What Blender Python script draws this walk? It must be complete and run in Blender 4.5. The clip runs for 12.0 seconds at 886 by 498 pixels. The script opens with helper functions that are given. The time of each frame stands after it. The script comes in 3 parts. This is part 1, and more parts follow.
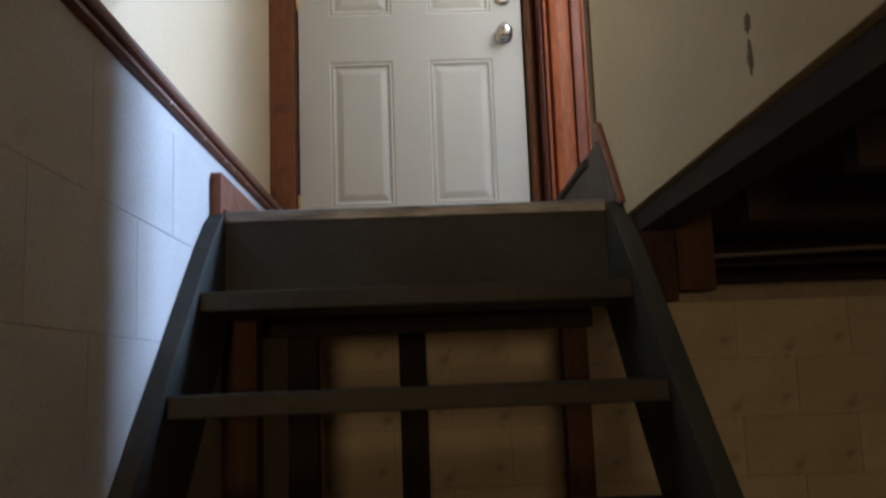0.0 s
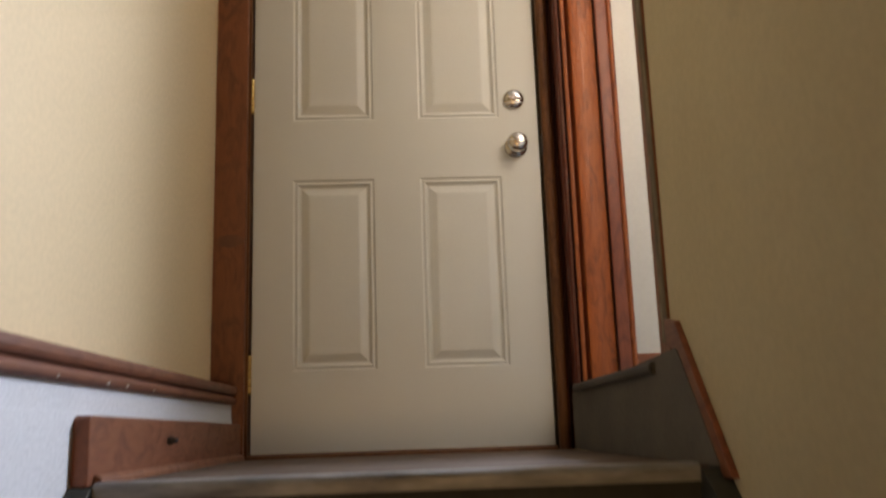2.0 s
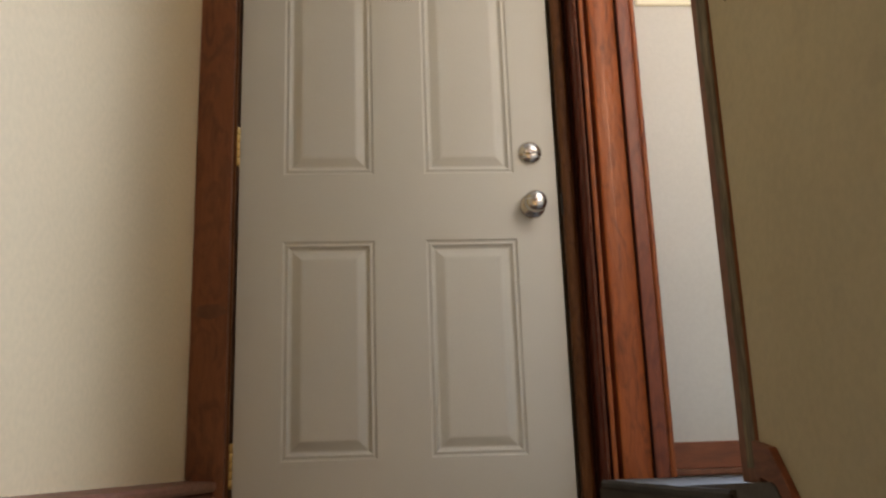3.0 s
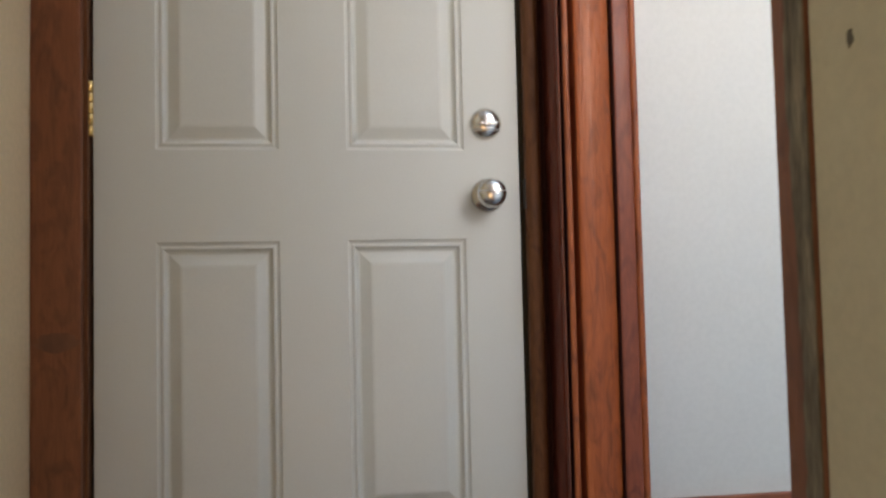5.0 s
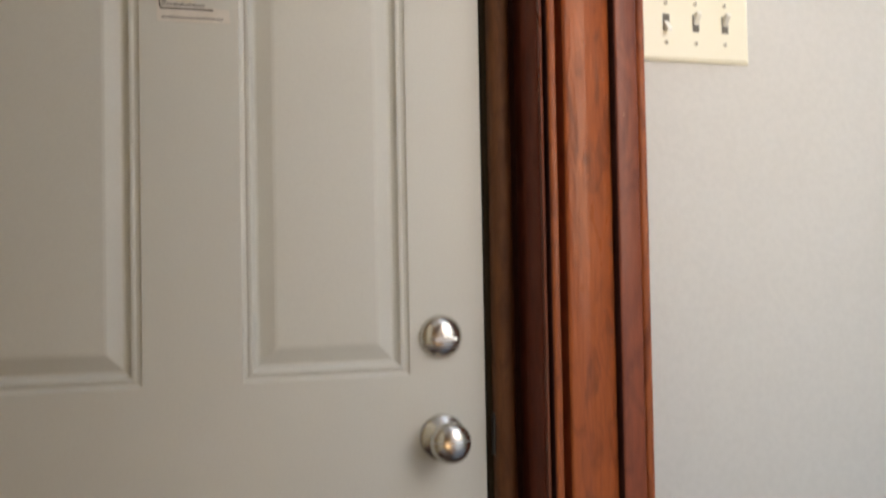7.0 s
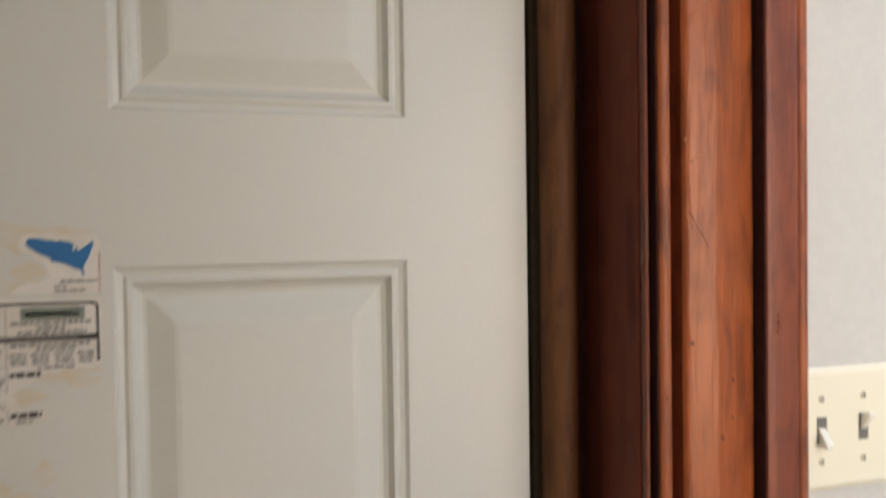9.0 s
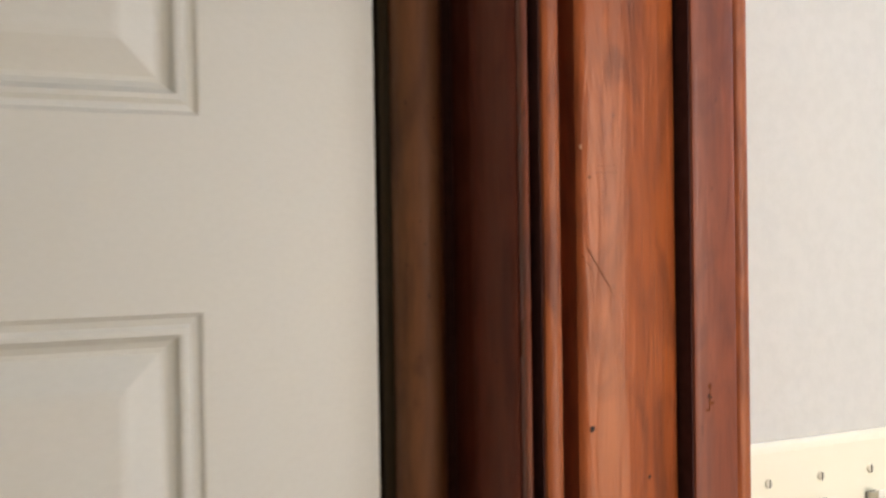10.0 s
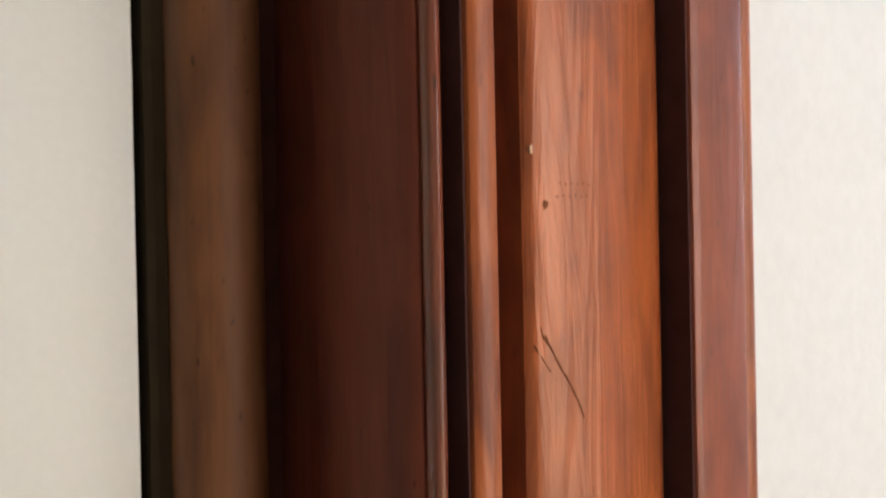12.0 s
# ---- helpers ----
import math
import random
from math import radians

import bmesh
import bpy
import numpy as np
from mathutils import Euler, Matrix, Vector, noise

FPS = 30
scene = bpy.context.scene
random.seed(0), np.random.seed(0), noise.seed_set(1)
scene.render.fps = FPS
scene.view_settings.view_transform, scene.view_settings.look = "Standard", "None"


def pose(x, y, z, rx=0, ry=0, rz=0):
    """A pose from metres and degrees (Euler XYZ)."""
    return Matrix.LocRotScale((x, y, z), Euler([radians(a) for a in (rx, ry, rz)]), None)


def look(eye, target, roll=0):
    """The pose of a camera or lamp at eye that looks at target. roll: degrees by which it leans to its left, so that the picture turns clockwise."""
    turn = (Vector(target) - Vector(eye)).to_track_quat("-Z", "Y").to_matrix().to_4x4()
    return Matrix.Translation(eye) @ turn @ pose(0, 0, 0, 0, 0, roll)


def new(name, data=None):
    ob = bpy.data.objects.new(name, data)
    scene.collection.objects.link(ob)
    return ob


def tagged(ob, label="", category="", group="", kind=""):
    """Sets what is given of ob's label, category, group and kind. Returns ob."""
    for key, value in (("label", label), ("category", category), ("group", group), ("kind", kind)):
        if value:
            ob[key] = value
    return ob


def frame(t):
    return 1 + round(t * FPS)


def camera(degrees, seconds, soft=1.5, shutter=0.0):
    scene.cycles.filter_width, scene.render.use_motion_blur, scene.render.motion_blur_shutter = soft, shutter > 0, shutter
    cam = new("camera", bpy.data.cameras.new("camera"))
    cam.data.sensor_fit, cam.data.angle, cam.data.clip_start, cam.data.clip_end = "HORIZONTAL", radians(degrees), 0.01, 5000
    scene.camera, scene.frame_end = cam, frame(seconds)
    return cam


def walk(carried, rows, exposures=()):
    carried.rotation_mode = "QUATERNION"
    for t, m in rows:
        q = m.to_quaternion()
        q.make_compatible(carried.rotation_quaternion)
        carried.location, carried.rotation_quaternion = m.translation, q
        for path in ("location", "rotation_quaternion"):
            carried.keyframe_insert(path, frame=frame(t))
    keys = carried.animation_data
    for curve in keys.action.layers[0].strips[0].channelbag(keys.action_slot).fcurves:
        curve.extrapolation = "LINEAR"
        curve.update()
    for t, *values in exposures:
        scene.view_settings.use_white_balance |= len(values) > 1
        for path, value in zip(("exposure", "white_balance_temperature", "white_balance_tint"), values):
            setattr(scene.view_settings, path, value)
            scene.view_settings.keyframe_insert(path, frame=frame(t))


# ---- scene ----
cam = camera(54.0, 12.0, soft=2.3, shutter=0.5)
# seconds, eye, target, lean
PATH = [
    (0, (0.43, -3.026, -0.371), (0.474, -1.047, -0.084), -2.1),
    (0.5, (0.381, -2.914, -0.346), (0.425, -0.956, 0.058), -2.1),
    (1, (0.339, -2.733, -0.199), (0.393, -0.775, 0.206), -2.0),
    (1.5, (0.39, -2.585, -0.096), (0.459, -0.627, 0.305), -2.1),
    (2, (0.437, -2.377, 0.063), (0.512, -0.42, 0.468), -1.9),
    (2.5, (0.379, -2.238, 0.18), (0.464, -0.282, 0.588), -1.7),
    (3, (0.357, -2.128, 0.218), (0.498, -0.19, 0.692), -1.9),
    (5, (0.397, -1.69, 0.656), (0.699, 0.284, 0.758), -1.3),
    (5.5, (0.404, -1.553, 0.74), (0.702, 0.425, 0.725), -1.0),
    (6, (0.391, -1.454, 0.863), (0.732, 0.517, 0.866), -1.0),
    (6.5, (0.428, -1.335, 0.942), (0.867, 0.616, 0.954), -1.1),
    (6.7, (0.431, -1.285, 0.993), (0.904, 0.658, 1.058), -1.2),
    (8.3, (0.461, -0.911, 1.492), (1.058, 0.996, 1.42), -1.0),
    (8.5, (0.478, -0.854, 1.536), (1.081, 1.051, 1.47), -1.1),
    (9, (0.491, -0.704, 1.651), (1.144, 1.186, 1.603), -0.8),
    (9.5, (0.544, -0.631, 1.684), (1.267, 1.234, 1.658), -1.0),
    (10, (0.639, -0.544, 1.668), (1.392, 1.308, 1.642), -0.9),
    (10.5, (0.7064, -0.4119, 1.6978), (1.6100, 1.3723, 1.6843), -1.39),
    (10.8, (0.7264, -0.3482, 1.6987), (1.7649, 1.3610, 1.6938), -1.52),
    (11, (0.7345, -0.3188, 1.6972), (1.8313, 1.3537, 1.6928), -1.37),
    (11.2, (0.7356, -0.3119, 1.7007), (1.8744, 1.3322, 1.6917), -1.46),
    (11.5, (0.7333, -0.2978, 1.7088), (1.9113, 1.3184, 1.6933), -1.58),
    (12, (0.7133, -0.3118, 1.6900), (1.9225, 1.2812, 1.6760), -1.14),
]
walk(cam, [(t, look(eye, target, roll)) for t, eye, target, roll in PATH],
     exposures=[(0.0, 0.08, 7000, 15.5), (0.5, 0.05, 9000, 20), (1.5, 0.05, 9400, 22), (2.0, -0.15, 10000, 23), (3.0, -0.36, 9000, 21.5),
                (5.0, 0.0, 7100, 18), (6.0, -0.08, 7300, 18.5), (6.6, -0.25, 7800, 20), (8.5, -0.38, 7400, 18.5), (9.5, -0.25, 7600, 20), (10.0, -0.2, 7600, 19.5), (10.5, -0.02, 7600, 18.5), (12.0, 0.0, 7350, 18)])

# ---------------------------------------------------------------- light
world = bpy.data.worlds.new("sky")
world.use_nodes = True
scene.world = world
sky = world.node_tree.nodes.new("ShaderNodeTexSky")
sky.sky_type, sky.sun_disc = "NISHITA", False
sky.sun_elevation, sky.sun_rotation = radians(48), radians(60)
world.node_tree.links.new(sky.outputs[0], world.node_tree.nodes["Background"].inputs[0])
world.node_tree.nodes["Background"].inputs[1].default_value = 0.1


def area_lamp(name, eye, target, width, height, power, colour, spread=180):
    data = bpy.data.lights.new(name, "AREA")
    data.shape, data.size, data.size_y, data.energy, data.color = "RECTANGLE", width, height, power, colour
    data.spread = radians(spread)
    ob = new(name, data)
    ob.matrix_world = look(eye, target)
    return ob


# sky light, and light off the ground outside, through the unseen porch windows
area_lamp("porch_window_light", (2.27, 0.24, 1.62), (0.0, -1.45, 0.5), 0.32, 1.15, 270, (0.39, 0.61, 1.0))
area_lamp("side_window_sky", (1.48, -1.37, 1.62), (0.95, 0.0, 0.35), 0.55, 1.1, 5.1, (0.76, 0.88, 1.0), 120)
area_lamp("side_window_ground", (1.48, -1.365, 1.62), (0.95, 0.0, 2.1), 0.55, 1.1, 5.6, (1.0, 0.88, 0.68), 120)
# added warm fill from behind the stairs; no basement window is built
area_lamp("basement_fill_light", (0.25, -6.2, -0.30), (0.7, 0.0, -0.40), 0.7, 0.5, 29, (1.0, 0.72, 0.42))


# ---------------------------------------------------------------- materials
def material(name, colour, rough=0.6, metal=0.0, dark=None, scale=(6, 6, 6), amount=0.5, fine=0.0, fine_scale=120.0,
             bump=0.0, spec=0.5, spots=0.0, spot_colour=(0.1, 0.08, 0.06), detail=6.0, tint=0.0):
    """Paint, stone or wood: base colour mixed with a second one by a stretched noise, a fine grain, stains and relief."""
    m = bpy.data.materials.new(name)
    m.use_nodes = True
    n, l = m.node_tree.nodes, m.node_tree.links
    b = n["Principled BSDF"]
    b.inputs["Roughness"].default_value, b.inputs["Metallic"].default_value = rough, metal
    b.inputs["Specular IOR Level"].default_value = spec
    co = n.new("ShaderNodeTexCoord")
    mp = n.new("ShaderNodeMapping")
    mp.inputs["Scale"].default_value = scale
    l.new(co.outputs["Object"], mp.inputs[0])
    big = n.new("ShaderNodeTexNoise")
    big.inputs["Scale"].default_value, big.inputs["Detail"].default_value = 1.0, detail
    l.new(mp.outputs[0], big.inputs["Vector"])
    ramp = n.new("ShaderNodeMapRange")
    ramp.inputs["From Min"].default_value, ramp.inputs["From Max"].default_value = 0.3, 0.7
    ramp.inputs["To Max"].default_value = amount
    l.new(big.outputs["Fac"], ramp.inputs["Value"])
    mix = n.new("ShaderNodeMix")
    mix.data_type = "RGBA"
    mix.inputs["A"].default_value, mix.inputs["B"].default_value = (*colour, 1), (*(dark or [c * 0.7 for c in colour]), 1)
    l.new(ramp.outputs[0], mix.inputs["Factor"])
    out = mix.outputs["Result"]
    small = n.new("ShaderNodeTexNoise")
    small.inputs["Scale"].default_value, small.inputs["Detail"].default_value = fine_scale, 3.0
    l.new(co.outputs["Object"] if scale[0] == scale[2] else mp.outputs[0], small.inputs["Vector"])
    if scale[0] != scale[2]:
        small.inputs["Scale"].default_value = 5.0
    if fine:
        f = n.new("ShaderNodeMapRange")
        f.inputs["From Min"].default_value, f.inputs["From Max"].default_value = 0.35, 0.65
        f.inputs["To Min"].default_value, f.inputs["To Max"].default_value = 1.0 - fine, 1.0 + fine * 0.4
        l.new(small.outputs["Fac"], f.inputs["Value"])
        mul = n.new("ShaderNodeMix")
        mul.data_type, mul.blend_type = "RGBA", "MULTIPLY"
        mul.inputs["Factor"].default_value = 1.0
        l.new(out, mul.inputs["A"])
        l.new(f.outputs[0], mul.inputs["B"])
        out = mul.outputs["Result"]
    if tint:
        info = n.new("ShaderNodeObjectInfo")
        t = n.new("ShaderNodeMapRange")
        t.inputs["To Min"].default_value, t.inputs["To Max"].default_value = 1.0 - tint, 1.0 + tint * 0.3
        l.new(info.outputs["Random"], t.inputs["Value"])
        mul = n.new("ShaderNodeMix")
        mul.data_type, mul.blend_type = "RGBA", "MULTIPLY"
        mul.inputs["Factor"].default_value = 1.0
        l.new(out, mul.inputs["A"])
        l.new(t.outputs[0], mul.inputs["B"])
        out = mul.outputs["Result"]
    if spots:
        s = n.new("ShaderNodeTexNoise")
        s.inputs["Scale"].default_value, s.inputs["Detail"].default_value = 9.0, 8.0
        l.new(co.outputs["Object"], s.inputs["Vector"])
        r = n.new("ShaderNodeMapRange")
        r.inputs["From Min"].default_value, r.inputs["From Max"].default_value, r.inputs["To Max"].default_value = 0.62, 0.74, spots
        l.new(s.outputs["Fac"], r.inputs["Value"])
        ms = n.new("ShaderNodeMix")
        ms.data_type = "RGBA"
        l.new(r.outputs[0], ms.inputs["Factor"])
        l.new(out, ms.inputs["A"])
        ms.inputs["B"].default_value = (*spot_colour, 1)
        out = ms.outputs["Result"]
    l.new(out, b.inputs["Base Color"])
    rr = n.new("ShaderNodeMapRange")
    rr.inputs["To Min"].default_value, rr.inputs["To Max"].default_value = max(0.02, rough - 0.08), min(1.0, rough + 0.1)
    l.new(big.outputs["Fac"], rr.inputs["Value"])
    l.new(rr.outputs[0], b.inputs["Roughness"])
    if bump:
        bp = n.new("ShaderNodeBump")
        bp.inputs["Strength"].default_value, bp.inputs["Distance"].default_value = bump, 0.002
        l.new(small.outputs["Fac"], bp.inputs["Height"])
        l.new(bp.outputs[0], b.inputs["Normal"])
    return m


def wood(name, light, dark, deep, along="z", rough=0.36, blotch=0.6, specks=0.6, bump=0.3, spec=0.4, varnish=(1.0, 1.0, 1.0), coat=0.0):
    """Stained softwood: fine streaks along the board, broad darker blotches, specks and a soft varnish."""
    m = bpy.data.materials.new(name)
    m.use_nodes = True
    n, l = m.node_tree.nodes, m.node_tree.links
    b = n["Principled BSDF"]
    b.inputs["Specular IOR Level"].default_value = spec
    b.inputs["Specular Tint"].default_value = (*varnish, 1)
    b.inputs["Coat Weight"].default_value, b.inputs["Coat Roughness"].default_value = coat, 0.22
    co = n.new("ShaderNodeTexCoord")

    def streaks(across, length, detail, distortion=0.0):
        mp = n.new("ShaderNodeMapping")
        mp.inputs["Scale"].default_value = [length if a == along else across for a in "xyz"]
        l.new(co.outputs["Object"], mp.inputs[0])
        t = n.new("ShaderNodeTexNoise")
        t.inputs["Scale"].default_value, t.inputs["Detail"].default_value, t.inputs["Distortion"].default_value = 1.0, detail, distortion
        l.new(mp.outputs[0], t.inputs["Vector"])
        return t.outputs["Fac"]

    def span(value, low, high, top):
        r = n.new("ShaderNodeMapRange")
        r.inputs["From Min"].default_value, r.inputs["From Max"].default_value, r.inputs["To Max"].default_value = low, high, top
        l.new(value, r.inputs["Value"])
        return r.outputs[0]

    def blend(a, colour, factor):
        x = n.new("ShaderNodeMix")
        x.data_type = "RGBA"
        l.new(factor, x.inputs["Factor"])
        if isinstance(a, tuple):
            x.inputs["A"].default_value = (*a, 1)
        else:
            l.new(a, x.inputs["A"])
        x.inputs["B"].default_value = (*colour, 1)
        return x.outputs["Result"]

    grain, figure, patch, speck = streaks(420, 16, 4, 0.5), streaks(75, 8, 5, 2.2), streaks(30, 11, 5, 1.6), streaks(330, 120, 2)
    c = blend(light, dark, span(figure, 0.3, 0.75, 0.7))
    c = blend(c, deep, span(grain, 0.5, 0.78, 0.3))
    c = blend(c, deep, span(patch, 0.46, 0.72, blotch))
    c = blend(c, [v * 0.35 for v in deep], span(speck, 0.70, 0.76, specks))
    l.new(c, b.inputs["Base Color"])
    r = n.new("ShaderNodeMapRange")
    r.inputs["To Min"].default_value, r.inputs["To Max"].default_value = rough - 0.1, rough + 0.16
    l.new(patch, r.inputs["Value"])
    l.new(r.outputs[0], b.inputs["Roughness"])
    bp = n.new("ShaderNodeBump")
    bp.inputs["Strength"].default_value, bp.inputs["Distance"].default_value = bump, 0.0015
    l.new(figure, bp.inputs["Height"])
    l.new(bp.outputs[0], b.inputs["Normal"])
    return m


DOOR_PAINT = material("door_paint", (0.56, 0.565, 0.515), 0.40, dark=(0.525, 0.53, 0.485), scale=(2, 2, 2), amount=0.6, fine=0.02, fine_scale=260, bump=0.05)
WALL_CREAM = material("cream_paint", (0.71, 0.52, 0.30), 0.75, dark=(0.65, 0.47, 0.265), scale=(1.5, 1.5, 1.5), amount=0.6, fine=0.05, fine_scale=90, bump=0.15)
PANEL_CREAM = material("panel_paint", (0.57, 0.475, 0.305), 0.7, dark=(0.48, 0.395, 0.25), scale=(2.5, 2.5, 2.5), amount=0.8, fine=0.05, fine_scale=80, bump=0.12, spots=0.12)
WALL_WHITE = material("white_paint", (0.585, 0.56, 0.505), 0.6, dark=(0.555, 0.53, 0.475), scale=(1.5, 1.5, 1.5), amount=0.6, fine=0.03, fine_scale=110, bump=0.12)
BLOCK_PAINT = material("block_paint", (0.61, 0.60, 0.585), 0.8, dark=(0.53, 0.52, 0.50), scale=(4, 4, 4), amount=0.7, fine=0.1, fine_scale=140, bump=0.3, spots=0.08, tint=0.02)
BLOCK_OLD = material("old_block_paint", (0.60, 0.53, 0.40), 0.85, dark=(0.47, 0.40, 0.29), scale=(5, 5, 5), amount=0.8, fine=0.12, fine_scale=120, bump=0.5, spots=0.4, tint=0.12)
MORTAR = material("mortar", (0.36, 0.31, 0.24), 0.95, scale=(10, 10, 10), amount=0.6, fine=0.15, bump=0.5)
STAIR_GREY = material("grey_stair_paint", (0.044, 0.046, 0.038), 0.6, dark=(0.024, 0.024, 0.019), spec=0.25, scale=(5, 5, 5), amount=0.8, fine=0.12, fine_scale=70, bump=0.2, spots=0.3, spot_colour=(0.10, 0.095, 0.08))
STEP_GREY = material("grey_step_paint", (0.125, 0.110, 0.093), 0.88, dark=(0.075, 0.07, 0.064), scale=(6, 6, 6), amount=0.8, fine=0.1, fine_scale=90, bump=0.2)
# darker copy of the step grey, offsetting strong porch light on the tread
STEP_TOP = material("step_paint_toned_down", (0.068, 0.064, 0.058), 0.85, dark=(0.042, 0.039, 0.035), scale=(6, 6, 6), amount=0.8, fine=0.12, fine_scale=90, bump=0.2)
WOOD_RED = wood("red_stained_pine", (0.34, 0.090, 0.026), (0.205, 0.047, 0.015), (0.085, 0.020, 0.012), blotch=0.7, specks=0.25, rough=0.36, spec=0.25)
WOOD_DARK = wood("dark_red_jamb", (0.155, 0.036, 0.019), (0.108, 0.025, 0.014), (0.062, 0.016, 0.011), rough=0.5, spec=0.2)
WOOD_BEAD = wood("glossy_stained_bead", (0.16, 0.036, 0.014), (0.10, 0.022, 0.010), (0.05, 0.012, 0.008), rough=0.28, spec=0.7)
WOOD_BOARD = wood("varnished_casing_board", (0.36, 0.088, 0.025), (0.215, 0.049, 0.016), (0.080, 0.020, 0.011), blotch=0.65, specks=0.25, rough=0.30, spec=0.42, bump=0.8, varnish=(1.0, 0.72, 0.58), coat=0.06)
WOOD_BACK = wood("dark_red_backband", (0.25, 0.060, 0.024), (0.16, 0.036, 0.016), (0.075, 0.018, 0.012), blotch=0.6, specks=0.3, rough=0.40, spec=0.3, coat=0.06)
WOOD_BROWN = wood("brown_painted_jamb", (0.165, 0.066, 0.027), (0.105, 0.040, 0.017), (0.045, 0.018, 0.010), rough=0.48, spec=0.22)
WOOD_LEFT = wood("brown_stained_casing", (0.24, 0.082, 0.034), (0.17, 0.054, 0.023), (0.085, 0.027, 0.014), rough=0.45)
WOOD_RAIL = wood("stained_ledge_wood", (0.20, 0.062, 0.027), (0.13, 0.037, 0.017), (0.080, 0.024, 0.013), along="y", rough=0.45, blotch=0.4, specks=0.1)
WOOD_WORN = material("worn_corner_plaster", (0.27, 0.21, 0.135), 0.85, dark=(0.075, 0.055, 0.033), scale=(60, 60, 9), amount=0.9, fine=0.3, bump=0.5)
# near black: the gloom under the floors is put into the wood colour
WOOD_JOIST = material("shaded_joist_wood", (0.026, 0.015, 0.009), 0.95, dark=(0.013, 0.008, 0.005), scale=(14, 14, 14), amount=0.8, fine=0.2, bump=0.3)
WOOD_POST = material("old_post_wood", (0.085, 0.036, 0.019), 0.85, dark=(0.040, 0.017, 0.010), scale=(25, 25, 2), amount=0.8, fine=0.2, bump=0.3)
WOOD_TRIMMER = material("dark_red_timber", (0.050, 0.022, 0.012), 0.9, dark=(0.026, 0.012, 0.007), scale=(25, 25, 3), amount=0.8, fine=0.2, bump=0.3)
FLOOR_LINO = material("landing_floor_paint", (0.115, 0.070, 0.044), 0.8, dark=(0.07, 0.042, 0.028), scale=(6, 6, 6), amount=0.7, fine=0.12, bump=0.15)
# mid tan for the unseen porch walls, to hold down bounced light
PORCH_TAN = material("unseen_porch_tan", (0.34, 0.30, 0.24), 0.75, dark=(0.29, 0.25, 0.20), scale=(1.5, 1.5, 1.5), amount=0.6, fine=0.04, fine_scale=100, bump=0.12)
CONCRETE = material("concrete_floor", (0.28, 0.26, 0.23), 0.9, dark=(0.2, 0.18, 0.16), scale=(3, 3, 3), amount=0.8, fine=0.15, fine_scale=60, bump=0.3, spots=0.3)
CEIL_WHITE = material("ceiling_paint", (0.7, 0.68, 0.62), 0.85, scale=(2, 2, 2), amount=0.1, fine=0.03, bump=0.1)
NOSE_METAL = material("worn_metal_nosing", (0.30, 0.31, 0.31), 0.42, 0.2, dark=(0.07, 0.07, 0.068), scale=(7, 34, 34), amount=0.9, fine=0.15, bump=0.15)
NICKEL = material("brushed_nickel", (0.66, 0.63, 0.58), 0.24, 1.0, dark=(0.58, 0.55, 0.50), scale=(3, 3, 60), amount=0.5, fine=0.05)
BRASS = material("hinge_brass", (0.72, 0.50, 0.20), 0.3, 1.0, dark=(0.55, 0.36, 0.13), scale=(20, 20, 20), amount=0.6)
IVORY = material("ivory_plastic", (0.82, 0.76, 0.58), 0.32, dark=(0.79, 0.73, 0.55), scale=(8, 8, 8), amount=0.4)
SCREW = material("plate_screw", (0.68, 0.61, 0.45), 0.4, 0.1)
BLACK = material("dark_metal", (0.03, 0.026, 0.022), 0.5, 0.4)
# shade of the deep casing grooves, put into the colour
DARK_GAP = material("groove_shade", (0.060, 0.024, 0.021), 0.85, fine=0.2, spec=0.08)
GASKET = material("dark_gasket", (0.034, 0.024, 0.014), 0.95, fine=0.1, spec=0.1)
WOOD_BASE = wood("stained_baseboard_wood", (0.23, 0.070, 0.030), (0.16, 0.045, 0.020), (0.07, 0.020, 0.011), along="y", rough=0.42)
WOOD_BASE_X = wood("stained_porch_baseboard_wood", (0.27, 0.078, 0.028), (0.18, 0.048, 0.019), (0.08, 0.022, 0.012), along="x", rough=0.42, blotch=0.4)
STAIN = material("wood_stain", (0.12, 0.042, 0.020), 0.6, dark=(0.2, 0.075, 0.035), scale=(40, 40, 20), amount=1.0)
HOLE = material("dark_hole", (0.012, 0.008, 0.006), 0.9)
SCRATCH = material("dark_scratch", (0.17, 0.050, 0.018), 0.95, spec=0.05)
DENT = material("wood_dent", (0.19, 0.058, 0.022), 0.9, spec=0.05)
PALE_WOOD = material("bare_wood_chip", (0.50, 0.27, 0.14), 0.5, fine=0.1)
SOOT = material("wall_scuff", (0.10, 0.08, 0.05), 0.9, dark=(0.2, 0.17, 0.11), scale=(60, 60, 30), amount=0.9)
PAPER = material("torn_label_paper", (0.67, 0.65, 0.60), 0.8, dark=(0.60, 0.55, 0.47), scale=(30, 30, 30), amount=0.8, fine=0.05)
GLUE = material("glue_residue", (0.57, 0.49, 0.35), 0.7, dark=(0.575, 0.56, 0.51), scale=(45, 45, 90), amount=1.0)
INK = material("label_ink", (0.05, 0.045, 0.045), 0.7)
TOGGLE = material("toggle_plastic", (0.88, 0.84, 0.72), 0.25)
SLOT = material("switch_slot", (0.17, 0.155, 0.125), 0.7)
INK_GREY = material("label_grey_ink", (0.15, 0.145, 0.14), 0.75, dark=(0.36, 0.34, 0.31), scale=(150, 150, 400), amount=0.9)
INK_RED = material("label_red_ink", (0.35, 0.08, 0.06), 0.7)
INK_BLUE = material("label_blue_ink", (0.03, 0.06, 0.22), 0.7)
